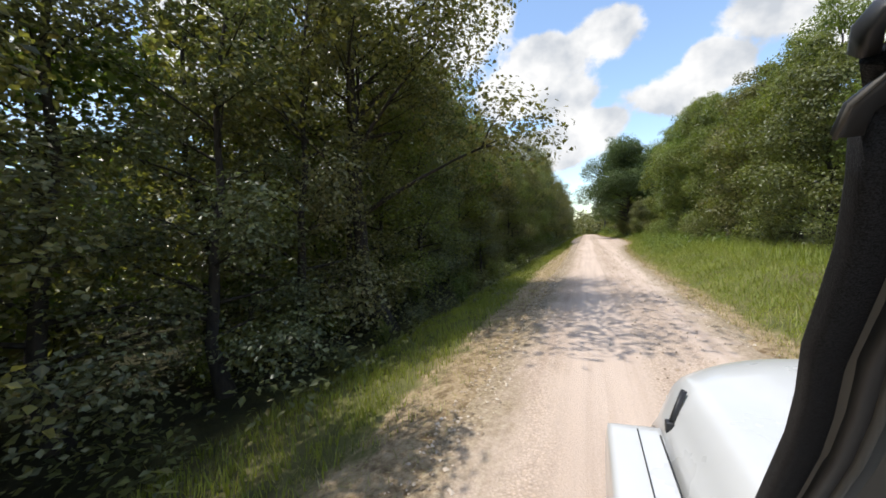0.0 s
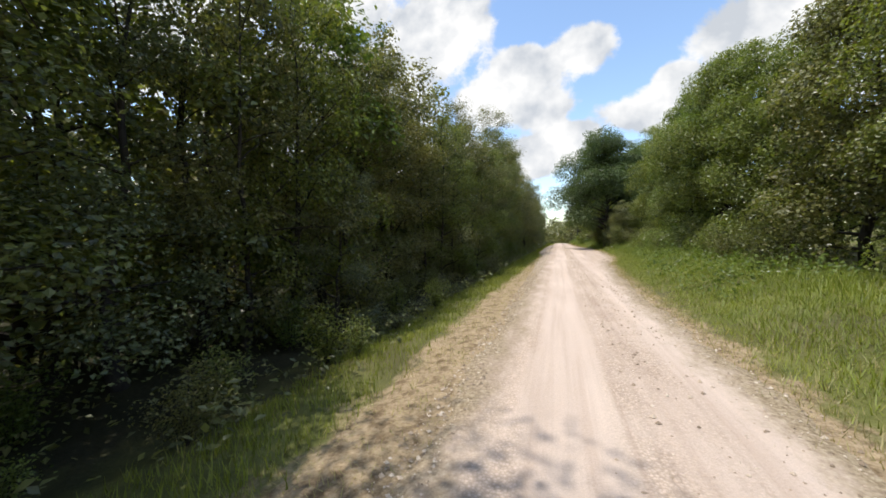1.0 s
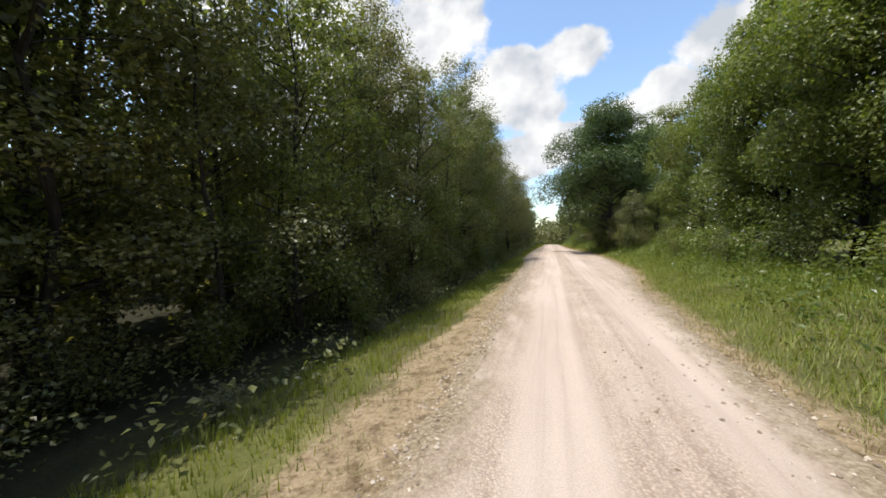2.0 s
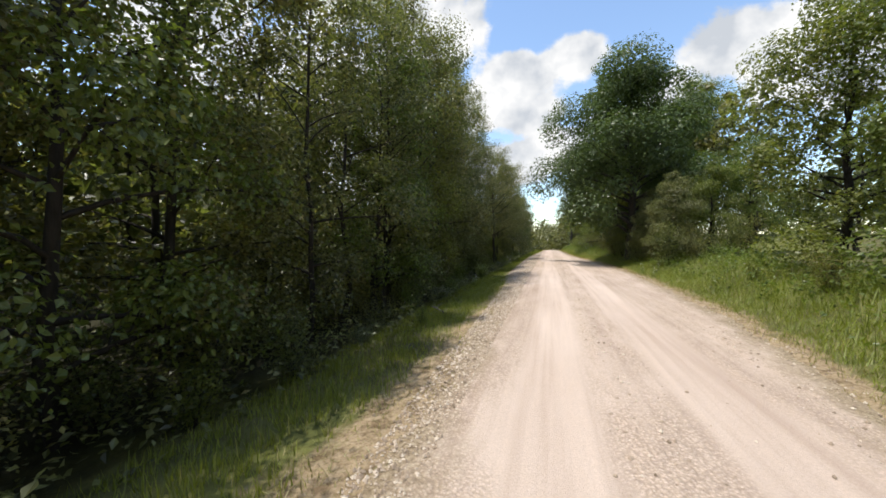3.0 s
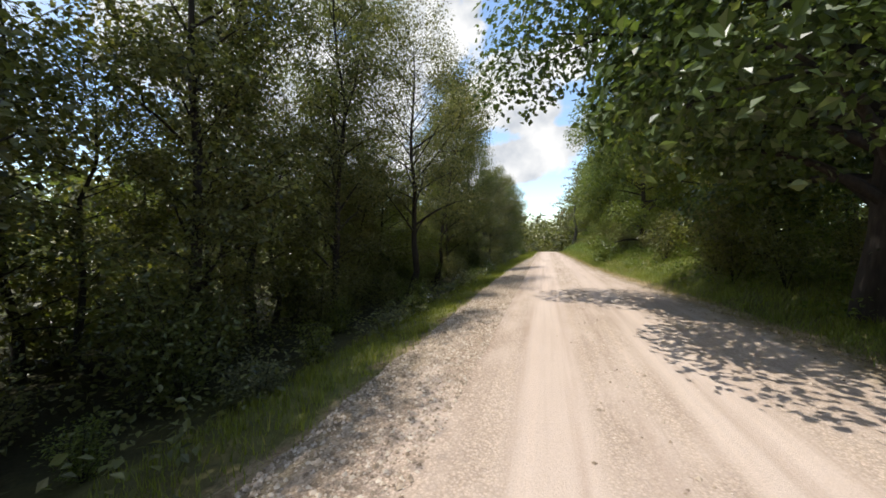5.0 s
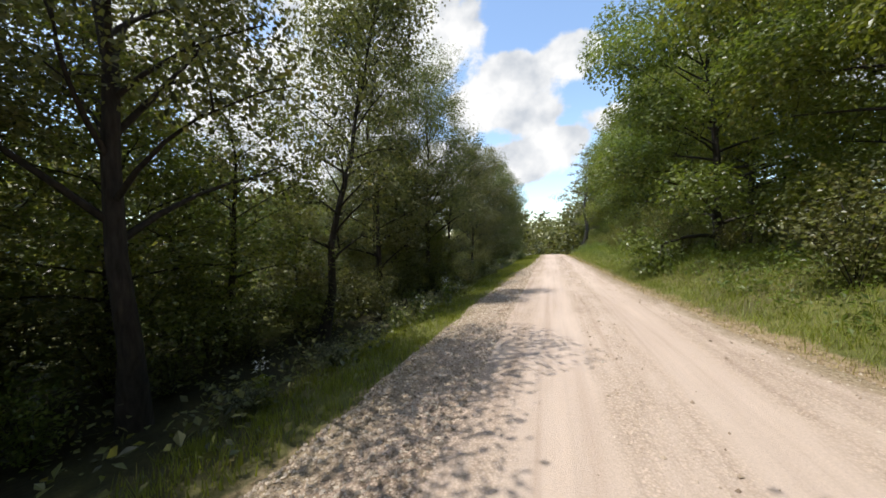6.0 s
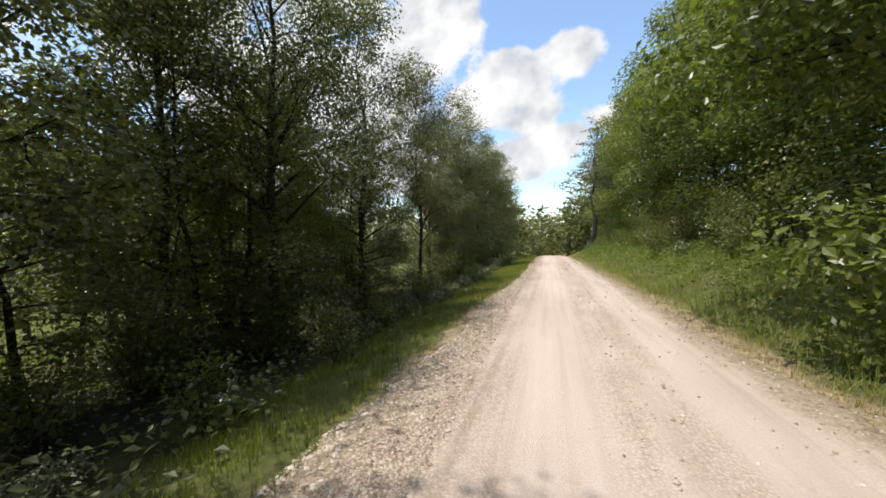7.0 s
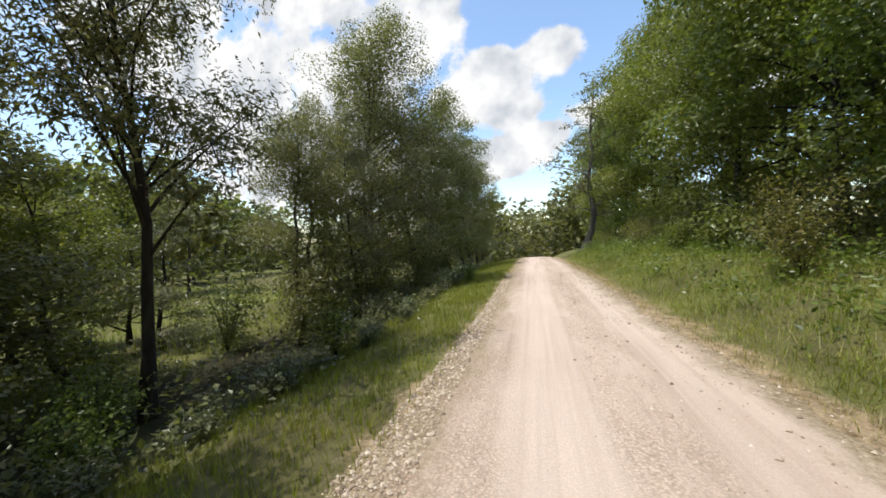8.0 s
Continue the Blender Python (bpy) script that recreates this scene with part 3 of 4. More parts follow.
BANK = [tree_meshes("bank%d" % i, 81 + i, H, 0.18, b, sp, 52, 38000, 0.14, lm, BARK, 0.76, 0, 0.44, 0.25, 1.05, True, 2, 0, -1) for i, (H, b, sp, lm) in enumerate([(15.0, 0.3, 3.4, LEAF_LIGHT), (17.5, 0.5, 3.6, LEAF_LIGHT), (13.5, 0.3, 3.2, LEAF_LIGHT)])]
OAK = tree_meshes("oak", 91, 13.0, 0.36, 1.6, 5.1, 66, 100000, 0.17, LEAF_OAK, BARK, 0.74, 0, 0.36, 0.22, 0.5, True, 3, 12)
OVER = tree_meshes("over", 92, 14.0, 0.2, 3.0, 3.9, 34, 34000, 0.105, LEAF, BARK, 0.65, 0.04, 0.40, 0.35, lift=18, clumps=3)
FEATHERY = tree_meshes("feathery", 94, 11.0, 0.14, 2.8, 2.9, 36, 30000, 0.15, LEAF_GREY, BARK, 0.55, 0.02, 0.42, 0.5, 0.55, True, 5, 34, 0, 0.16)
SPARSE = tree_meshes("sparse", 93, 17.0, 0.2, 3.0, 2.0, 34, 4200, 0.16, LEAF_GREY, BARK_GREY, 0.7, 0, 0.4, 0.9, clumps=6)


def shrub_meshes(name, seed, H, spread, stems, leaves, size, leaf_mat):
    r = np.random.default_rng(seed)
    wood, ends = [], []
    for k in range(stems):
        az, out = r.uniform(0, 6.28), r.uniform(0.2, 1.0) * spread
        t = np.linspace(0, 1, 5)[:, None]
        tip = np.array([np.cos(az) * out, np.sin(az) * out, H * r.uniform(0.5, 1.0)])
        line = tip * t + np.array([0, 0, 0.25 * H]) * t * (1 - t) + r.normal(0, 0.03, (5, 3)) * t
        line[0, 2] -= 0.1
        wood.append(tube(line, 0.012 * (1 - 0.8 * t[:, 0]) + 0.002, 4))
        ends += list(line[1:])
    v, f = leaves_at(r, np.array(ends), max(1, leaves // len(ends)), 0.15 * (H + spread) / 2, size, 0.4)
    return mesh_np(name + "_wood", *join(wood), BARK, True), mesh_np(name + "_leaves", v, f, leaf_mat)


SHRUB = [shrub_meshes("shrub%d" % i, 111 + i, H, sp, 10, n, sz, lm) for i, (H, sp, n, sz, lm) in enumerate([
    (1.5, 0.8, 1500, 0.085, LEAF_LIGHT), (2.3, 1.1, 2000, 0.10, LEAF), (1.0, 0.7, 1300, 0.08, LEAF_GREY), (2.8, 1.3, 2200, 0.115, LEAF), (2.9, 1.5, 520, 0.30, LEAF)])]
SF = ("branchwork", "foliage")

pick = random.Random(3)
made = {}


def put(key, kind, meshes, names, label, category, group, m):
    """The first of a kind is built, the rest are copied from it."""
    if key not in made:
        made[key] = plant(kind, meshes, names, label, category, group, m)
    else:
        k = made[key].scale
        copy_thing(made[key], m @ Matrix.Diagonal((1 / k.x, 1 / k.y, 1 / k.z, 1)))


def edge_tree(x, y, i, scale, turn=None, wide=1.0):
    put(("edge", i), "broadleaf_tree", EDGE[i], TC, "young broadleaf tree with dense green leaves at the wood's edge", "tree", "trees along the wood's edge",
        stand(x, y, pick.uniform(-1.1, 0.0) if turn is None else turn, scale, wide))


def leafy_tree(x, y, i, scale, wide=1.0):
    put(("leafy", i), "broadleaf_tree", LEAFY[i], TC, "dense full-crowned broadleaf tree beside the road's crest", "tree", "trees along the wood's edge", stand(x, y, pick.uniform(-1.1, 0.0), scale, wide))


def back_tree(x, y, i, scale):
    put(("back", i), "forest_tree", BACK[i], TC, "tall dark green broadleaf tree inside the wood", "tree", "trees inside the wood", stand(x, y, pick.uniform(0, 6.28), scale))


def deep_tree(x, y, i, scale):
    put(("deep", i), "forest_tree", DEEP[i], TC, "dark green broadleaf tree deep inside the wood", "tree", "trees inside the wood", stand(x, y, pick.uniform(0, 6.28), scale))


def middle_tree(x, y, i, scale):
    put(("middle", i), "broadleaf_tree", MIDDLE[i], TC, "leafy broadleaf tree behind the wood's edge", "tree", "trees inside the wood", stand(x, y, pick.uniform(-1.1, 0.0), scale))


def thin_tree(x, y, i, scale, turn=None):
    put(("thin", i), "open_tree", THIN[i], TC, "slender dark-barked tree with an open airy crown", "tree", "slender trees beside the road", stand(x, y, pick.uniform(0, 6.28) if turn is None else turn, scale))


def big_tree(x, y, i, scale):
    put(("big", i), "leafy_tree", BIG[i], TC, "full-crowned broadleaf tree in sunlight, leafy to the ground", "tree", "trees across the road", stand(x, y, pick.uniform(0.3, 1.2), scale))


def bank_tree(x, y, i, scale, wide=1.0):
    put(("bank", i), "leafy_tree", BANK[i], TC, "tall full-crowned broadleaf tree on the grassy bank", "tree", "trees across the road", stand(x, y, pick.uniform(0.3, 1.2), scale, wide))


def shrub(x, y, i, scale):
    put(("shrub", i), "shrub", SHRUB[i], SF, "leafy green shrub in the undergrowth by the road", "shrub", "undergrowth shrubs", stand(x, y, pick.uniform(0, 6.28), 0.72 * scale))


# left: dense edge of the wood, then slender trees with light between them
WOOD_TALL = [(-6, 8.5), (1, 8.5), (6, 9.6), (12, 9.2), (18, 8.8), (27, 9.0), (33, 9.8), (40, 10.0), (47, 11.2)]
y = -6.0
while y < 49:
    i = pick.randrange(5)
    s = across(y, WOOD_TALL) * pick.uniform(0.88, 1.06) / EDGE_TALL[i]
    edge_tree(pick.uniform(-5.8, -5.1) - (1.5 if 13 < y < 24 else 0.8 if 24 <= y < 30 else 0.3 if y < 38 else 0.0), y, i, s, wide=0.95 / s)
    y += pick.uniform(1.7, 2.3)
y = -6.0
while y < 49:
    middle_tree(pick.uniform(-8.8, -7.4), y, pick.randrange(3), pick.uniform(0.85, 1.05))
    y += pick.uniform(1.9, 2.6)
y = -8.0
while y < 50:
    back_tree(pick.uniform(-14.5, -11.5), y, pick.randrange(3), pick.uniform(0.75, 1.0))
    y += pick.uniform(3.6, 5.2)
for x, y, i, s, turn in [(-5.7, 50.4, 2, 1.05, 2.4), (-6.0, 51.7, 1, 1.0, 0.4), (-6.2, 53.3, 1, 1.1, 1.0), (-6.6, 54.6, 0, 1.05, 2.6), (-6.0, 57.4, 1, 1.05, 0.2), (-7.0, 59.6, 0, 1.05, 2.2), (-6.0, 61.6, 1, 1.0, 5.0), (-7.2, 63.6, 0, 1.05, 1.2),
                         (-5.7, 70.9, 2, 1.1, 0.9), (-6.2, 75.4, 1, 1.05, 1.0), (-7.0, 78.4, 0, 0.95, 4.4), (-6.0, 83.8, 1, 0.9, 4.0), (-9.0, 84.5, 2, 0.9, 2.5),
                         (-6.1, 46.4, 1, 1.2, 3.0), (-5.1, 47.9, 1, 1.0, 0.8), (-8.4, 21.5, 1, 0.95, 1.7), (-8.0, 24.4, 0, 0.95, 0.3), (-5.4, 42.6, 1, 0.95, 3.0), (-6.3, 33.2, 0, 1.0, 2.0)]:
    thin_tree(x, y, i, s, turn)
for x, y, i, s in [(-9.5, 76, 2, 0.45), (-10.5, 79.5, 0, 0.6), (-11.2, 83.5, 2, 0.6), (-10.5, 91, 2, 0.5), (-13, 85, 1, 0.7), (-12.5, 89, 0, 0.6), (-16, 86, 0, 0.6), (-15, 80, 2, 0.6), (-18, 92, 1, 0.45),
                   (-9.0, 100, 0, 0.8), (-9.2, 104, 1, 0.85), (-9.5, 110, 0, 0.95), (-9, 117, 1, 1.0), (-7.5, 138, 1, 1.1), (-10, 127, 0, 1.1)]:
    middle_tree(x, y, i, s)
for x, y, i, tall in [(-7.8, 81.8, 4, 8.5), (-7.4, 85.6, 0, 6.5), (-7.0, 86.0, 4, 7.0), (-8.6, 87.2, 0, 6.5), (-8.2, 88.5, 2, 4.2), (-9.4, 86.6, 2, 4.0), (-8.8, 90.6, 4, 4.0), (-10.5, 89, 2, 4.4)]:
    edge_tree(x, y, i, tall / EDGE_TALL[i], wide=1.35)
y = 49.6
while y < 84:
    i = pick.randrange(5)
    edge_tree(pick.uniform(-7.4, -6.6), y, i, pick.uniform(5.0, 7.4) * (0.75 if 71 < y < 76 else 1.0) / EDGE_TALL[i], wide=1.3)
    y += pick.uniform(1.8, 2.5)
for x, y, i, s in [(-6.4, 92.7, 0, 0.52), (-7.0, 94.2, 0, 0.58), (-5.7, 95.0, 1, 0.55), (-6.4, 97.8, 0, 0.98), (-7.4, 100.0, 1, 0.95), (-6.2, 102.6, 1, 0.86), (-6.2, 106.5, 0, 1.0), (-6.4, 111, 1, 1.05), (-6.2, 116, 0, 1.08), (-6.5, 122, 1, 1.1), (-7, 130, 0, 1.1)]:
    leafy_tree(x, y, i, s)
for k in range(26):
    deep_tree(pick.uniform(-34, -20), 64 + k * 2.2 + pick.uniform(-1, 1), k % 2, pick.uniform(0.5, 0.65))
put("over", "broadleaf_tree", OVER, TC, "tall spreading tree with branches overhanging the gravel road", "tree", "trees along the wood's edge", stand(-4.9, 7.9, 0.6, 0.95, 1.18))
for x, y, turn, wide in [(-5.6, 80.2, 0.2, 0.85), (-5.4, 66.3, 2.0, 0.95)]:
    put("over", "broadleaf_tree", OVER, TC, "", "", "", stand(x, y, turn, 0.8, wide))
for k in range(7):
    middle_tree(pick.uniform(-9.6, -8.6), 7 + k * 3.6, k % 3, pick.uniform(0.98, 1.1))
for row in range(4):
    y = -20.0 - row
    while y < 56:
        deep_tree(-18.5 - row * 5 + pick.uniform(-1.6, 1.6), y, pick.randrange(2), pick.uniform(0.6, 0.85))
        y += pick.uniform(3.6, 5.0)
for x, y, i, s in [(-8.4, 51.5, 2, 0.6), (-9.4, 54, 0, 0.65), (-8.4, 58, 2, 0.5), (-9.8, 61.5, 0, 0.5), (-8.4, 64.5, 2, 0.55), (-8.8, 68, 0, 0.6), (-12, 62, 1, 0.6), (-12.5, 66.5, 2, 0.6), (-8.4, 70.5, 2, 0.5), (-8.8, 73, 0, 0.42), (-8.4, 75.5, 2, 0.42),
                   (-8.8, 78, 0, 0.5), (-8.3, 81, 2, 0.55), (-9.6, 84.5, 2, 0.6), (-10.4, 87.6, 0, 0.5), (-10.5, 70, 1, 0.55), (-12.5, 74.5, 1, 0.5), (-13, 81, 0, 0.6), (-12, 56, 0, 0.7), (-8.6, 66, 0, 0.72), (-8.4, 69.2, 1, 0.66), (-8.6, 78.8, 1, 0.66), (-8.4, 80.8, 0, 0.7), (-10.2, 67, 1, 0.7), (-8.2, 60, 1, 0.62), (-8.4, 62.6, 0, 0.68), (-8.6, 56.2, 1, 0.68)]:
    middle_tree(x, y, i, s)
edge_tree(-5.15, 0.4, 3, 0.84, 0.4, 1.15)
edge_tree(-5.2, 18.0, 4, 0.46, -0.3, 1.2)
plant("open_tree", FEATHERY, TC, "slender dark-barked tree with fine feathery foliage", "tree", "slender trees beside the road", stand(-5.3, 87.7, 0.5, 0.8, 0.85))

# undergrowth on the left
y = 5.0
while y < 92:
    shrub(pick.uniform(-4.3, -3.3), y, pick.choice([0, 2, 2, 0, 1]), pick.uniform(0.5, 0.95))
    y += pick.uniform(1.1, 2.6)
y = 4.0
while y < 95:
    shrub(pick.uniform(-6.2, -4.6), y, pick.choice([1, 3, 1, 0]), pick.uniform(0.7, 1.1))
    y += pick.uniform(1.3, 2.4) if y < 83 or y > 91 else 4.0
y = -4.0
while y < 76:
    shrub(pick.uniform(-10.0, -7.0), y, 4, pick.uniform(0.9, 1.4))
    y += pick.uniform(1.8, 2.8)
for x, y, i, s in [(-4.05, 15.9, 0, 1.0), (-2.7, 38.9, 0, 0.36), (-4.1, 28.3, 0, 1.0), (-3.0, 100.5, 2, 1.3), (-2.7, 99.0, 0, 0.75)]:
    shrub(x, y, i, s)
for x, y, i, s in [(-5.6, 92.5, 3, 1.2), (-5.2, 94.5, 1, 1.2), (-5.8, 96.5, 3, 1.3), (-5.0, 98.5, 3, 1.1), (-5.6, 101, 3, 1.3), (-5.2, 103.5, 1, 1.3), (-5.4, 106, 3, 1.2), (-6.8, 90.5, 3, 1.0), (-8.5, 81.5, 1, 1.2), (-7.8, 79, 3, 1.2)]:
    shrub(x, y, i, s)
for k in range(16):
    shrub(pick.uniform(-3.7, -2.9), 84 + k * 1.0, 2, pick.uniform(0.5, 0.85))
for x, y in [(-3.4, 97), (-3.9, 98.4), (-3.5, 100), (-4.4, 96.3), (-4.3, 101.5), (-4.8, 94.5), (-4.2, 92.6)]:
    shrub(x, y, 2, pick.uniform(1.0, 1.4))



def bank_cover(seed):
    """Tall leafy weeds along the foot of the trees across the road."""
    r = np.random.default_rng(seed)
    n = 1500
    y = r.uniform(20, 112, n)
    x = across(y, GRAVEL_RIGHT) + 1.0 + 3.2 * r.random(n) ** 0.8
    cs = np.stack([x, y, height(x, y) + 0.1 + 0.45 * r.random(n) ** 1.5], -1)
    return leaves_at(r, cs, 20, 0.18, 0.10, 0.5)


def ground_cover(seed):
    """Low leafy weeds under the trees and on the ditch's slope."""
    r = np.random.default_rng(seed)
    n = 1500
    x, y = -3.0 - 6.0 * r.random(n) ** 1.3, r.uniform(-3, 112, n)
    cs = np.stack([x, y, height(x, y) + 0.12 + 0.2 * r.random(n)], -1)
    return leaves_at(r, cs, 22, 0.22, 0.11, 0.6)


tagged(new("weeds", mesh_np("weeds", *ground_cover(29), LEAF)), "low green weeds covering the ditch under the trees", "weeds", kind="stuff")

tagged(new("bank_weeds", mesh_np("bank_weeds", *bank_cover(30), LEAF_LIGHT)), "tall bright green weeds on the bank beside the road", "weeds", kind="stuff")

# right: open field with a treeline, then the oak, then trees on the bank
y = 11.0
while y < 47:
    big_tree(8.6 + pick.uniform(-0.5, 0.7) + (1.6 if y < 17 else 0.0), y, pick.randrange(3), pick.uniform(0.82, 0.95) * (0.88 if y < 24 else 1.0))
    y += pick.uniform(2.9, 3.9)
for x, y, i, s in [(12.5, 26, 1, 1.1), (12.8, 33, 1, 1.05), (12.5, 39.5, 0, 1.1)]:
    big_tree(x, y, i, s)
plant("oak_tree", OAK, TC, "huge old oak with a broad dark green crown over the road", "tree", "", stand(6.0, 60.8, 1.1, 1.0, 0.97))
for x, y, i, s in [(6.9, 54.2, 2, 0.5), (8.8, 55, 0, 0.52), (6.6, 57.4, 2, 0.45), (6.5, 65.5, 0, 0.5), (11, 56, 1, 0.6), (7.2, 68.6, 1, 0.5)]:
    big_tree(x, y, i, s)
for x, y, i, s, w in [(8.6, 33.2, 2, 0.82, 0.85), (8.8, 37.6, 0, 0.72, 0.85), (10.8, 69.0, 2, 1.0, 1.0), (8.8, 73.6, 2, 1.0, 1.0), (6.6, 79.6, 0, 1.02, 1.0), (10.0, 85.5, 1, 0.95, 1.0), (9.5, 91.5, 2, 1.0, 1.0), (9.4, 97.5, 0, 1.1, 1.0), (9.4, 104, 1, 1.0, 1.0), (9.8, 111, 0, 1.1, 1.0), (10.2, 119, 1, 1.1, 1.0), (10.8, 128, 0, 1.2, 1.0), (11, 138, 1, 1.2, 1.0)]:
    bank_tree(x, y, i, s, w)
for k in range(6):
    bank_tree(14.2 + 0.6 * (k % 2), 77 + 6.5 * k, (k + 1) % 3, 1.05)
for x, y, i, s in [(14, 53, 1, 0.6), (16, 8, 2, 0.75), (17, 24, 1, 0.9), (16, 16, 0, 0.8), (17, 33, 0, 0.9), (18, 45, 2, 0.7), (16, 66, 0, 1.0), (16, 74, 1, 1.1), (17, 84, 1, 1.2), (17, 95, 0, 1.3), (17, 106, 1, 1.2), (17, 118, 1, 1.2)]:
    back_tree(x, y, i, s)
plant("half_bare_tree", SPARSE, TC, "tall thin half-bare grey tree with few leaves", "tree", "", stand(4.4, 116, 0.2, 0.92, 1.6))
for x, y in [(6.2, 53), (7.2, 52), (8.6, 52.6), (10, 54), (6.4, 56.5), (5.9, 63.5), (5.8, 67), (9.5, 57), (7.6, 55), (5.9, 58.4), (6.2, 61), (7.4, 58), (5.6, 65.4), (7.0, 63)]:
    shrub(x, y, 3, pick.uniform(0.8, 1.2))
for k in range(34):
    shrub(across(58 + k * 1.7, GRAVEL_RIGHT) + pick.uniform(2.2, 4.4), 58 + k * 1.7, pick.choice([0, 1, 3, 2]), pick.uniform(0.6, 1.15))
for k in range(22):
    shrub(pick.uniform(7.0, 9.2), 71 + k * 2.3, pick.choice([1, 3, 3]), pick.uniform(0.9, 1.3))
for k in range(16):
    shrub(pick.uniform(-7.4, -5.4), 50 + k * 2.1, 3, pick.uniform(0.8, 1.15))
for k in range(10):
    shrub(pick.uniform(-13, -9), 55 + k * 1.9, 4, pick.uniform(0.9, 1.3))
for k in range(12):
    shrub(pick.uniform(6.0, 7.2), 12 + k * 3, pick.choice([0, 1, 3]), pick.uniform(0.6, 1.0))


# far woods in the dip and on the hill beyond
def far_woods(seed, n, x0, x1, y0, y1, low, high):
    """Distant crowns as clumps of leaves."""
    r = np.random.default_rng(seed)
    cs = []
    for k in range(n):
        x, y = r.uniform(x0, x1), r.uniform(y0, y1)
        if abs(x) < 4 and y < 162:
            continue
        base, H = float(height(x, y)), r.uniform(low, high)
        up, az = r.random(60), r.uniform(0, 6.28, 60)
        wide = 3.6 * np.sqrt(1 - up ** 2.5) * r.uniform(0.7, 1.1, 60)
        cs.append(np.stack([x + np.cos(az) * wide, y + np.sin(az) * wide, base + H * up], -1))
    return leaves_at(r, np.concatenate(cs), 5, 0.6, 1.15)


tagged(new("far_woods", mesh_np("far_woods", *far_woods(7, 200, -45, 45, 156, 240, 13, 19), LEAF)), "distant green woods in the dip beyond the crest", "woods", kind="stuff")
tagged(new("field_woods", mesh_np("field_woods", *far_woods(8, 60, 30, 62, -10, 150, 9, 15), LEAF)), "green woods across the meadow", "woods", kind="stuff")
tagged(new("valley_woods", mesh_np("valley_woods", *far_woods(9, 130, -75, -42, 55, 160, 10, 15), LEAF)), "green woods beyond the small meadow", "woods", kind="stuff")


# ---- grass ----
def blades(r, x, y, tall, wide, lean=0.45):
    """Single slender blades of grass."""
    n = len(x)
    z = height(x, y) - 0.01
    az = r.uniform(0, 6.28, n)
    h = tall * r.uniform(0.4, 1.25, n)
    s = np.stack([-np.sin(az), np.cos(az), 0 * az], -1) * (wide * r.uniform(0.7, 1.3, n))[:, None]
    b = np.stack([x, y, z], -1)
    ln = lean * r.uniform(0.1, 1.4, n) * h
    t = b + np.stack([np.cos(az) * ln, np.sin(az) * ln, h], -1)
    return np.stack([b - s, b + s, t], 1).reshape(-1, 3), np.arange(n * 3).reshape(-1, 3)


def tufts(r, x0, x1, y0, y1, count, per, spread):
    cx, cy = r.uniform(x0, x1, count), r.uniform(y0, y1, count)
    return (np.repeat(cx, per) + r.normal(0, spread, count * per)), (np.repeat(cy, per) + r.normal(0, spread, count * per))


def grass_side(r, xy):
    x, y = xy
    keep = into_straw(x, y) < r.normal(-0.02, 0.16, len(x))
    return x[keep], y[keep]


def straw_strip(r, n):
    """Flattened straw between the gravel and the grass."""
    y = r.uniform(-2, 105, n)
    x = across(y, GRASS_LEFT) + 0.05 + r.random(n) ** 1.3 * (across(y, GRAVEL_LEFT) + 0.2 - across(y, GRASS_LEFT))
    return x, y


def along_right(r, count, per, out, spread):
    """Tufts that follow the gravel's edge on the field's side."""
    cy = np.repeat(r.uniform(2, 108, count), per) + r.normal(0, 0.09, count * per)
    return across(cy, GRAVEL_RIGHT) + out + np.repeat(r.normal(0, spread, count), per) + r.normal(0, 0.07, count * per), cy


r = np.random.default_rng(21)
verge = [blades(r, *grass_side(r, tufts(r, -3.9, -1.1, -2, 112, 12500, 10, 0.10)), 0.15, 0.007), blades(r, *grass_side(r, tufts(r, -3.4, -1.2, -2, 112, 330, 14, 0.07)), 0.24, 0.006),
         blades(r, *grass_side(r, tufts(r, 2.3, 6.0, 4, 112, 12000, 10, 0.12)), 0.13, 0.006, 0.8)]
tagged(new("verge_grass", mesh_np("verge_grass", *join(verge), GRASS)), "short green grass on the road's verges", "grass", kind="stuff")
dry = [blades(r, *tufts(r, -2.3, -1.2, -2, 48, 900, 8, 0.09), 0.08, 0.005, 0.9), blades(r, *straw_strip(r, 22000), 0.035, 0.005, 3.0),
       blades(r, *along_right(r, 2600, 8, 0.22, 0.16), 0.10, 0.005, 0.8), blades(r, *along_right(r, 1500, 6, 0.8, 0.45), 0.16, 0.005, 0.8)]
tagged(new("dry_grass", mesh_np("dry_grass", *join(dry), DRY_GRASS)), "dry straw-coloured grass at the gravel's edge", "grass", kind="stuff")
field = [blades(r, *grass_side(r, tufts(r, 3.0, 9, 50, 115, 5600, 10, 0.14)), 0.26, 0.007, 0.7), blades(r, *grass_side(r, tufts(r, 3.0, 8, 5, 62, 9000, 9, 0.2)), 0.17, 0.008, 0.9),
         blades(r, *tufts(r, 5.0, 7.5, 8, 50, 900, 8, 0.3), 0.45, 0.009, 0.6),
         blades(r, *tufts(r, -24, -6.6, 76, 104, 1800, 8, 0.3), 0.3, 0.014)]
tagged(new("meadow_grass", mesh_np("meadow_grass", *join(field), GRASS)), "tall green meadow grass beside the road", "grass", kind="stuff")


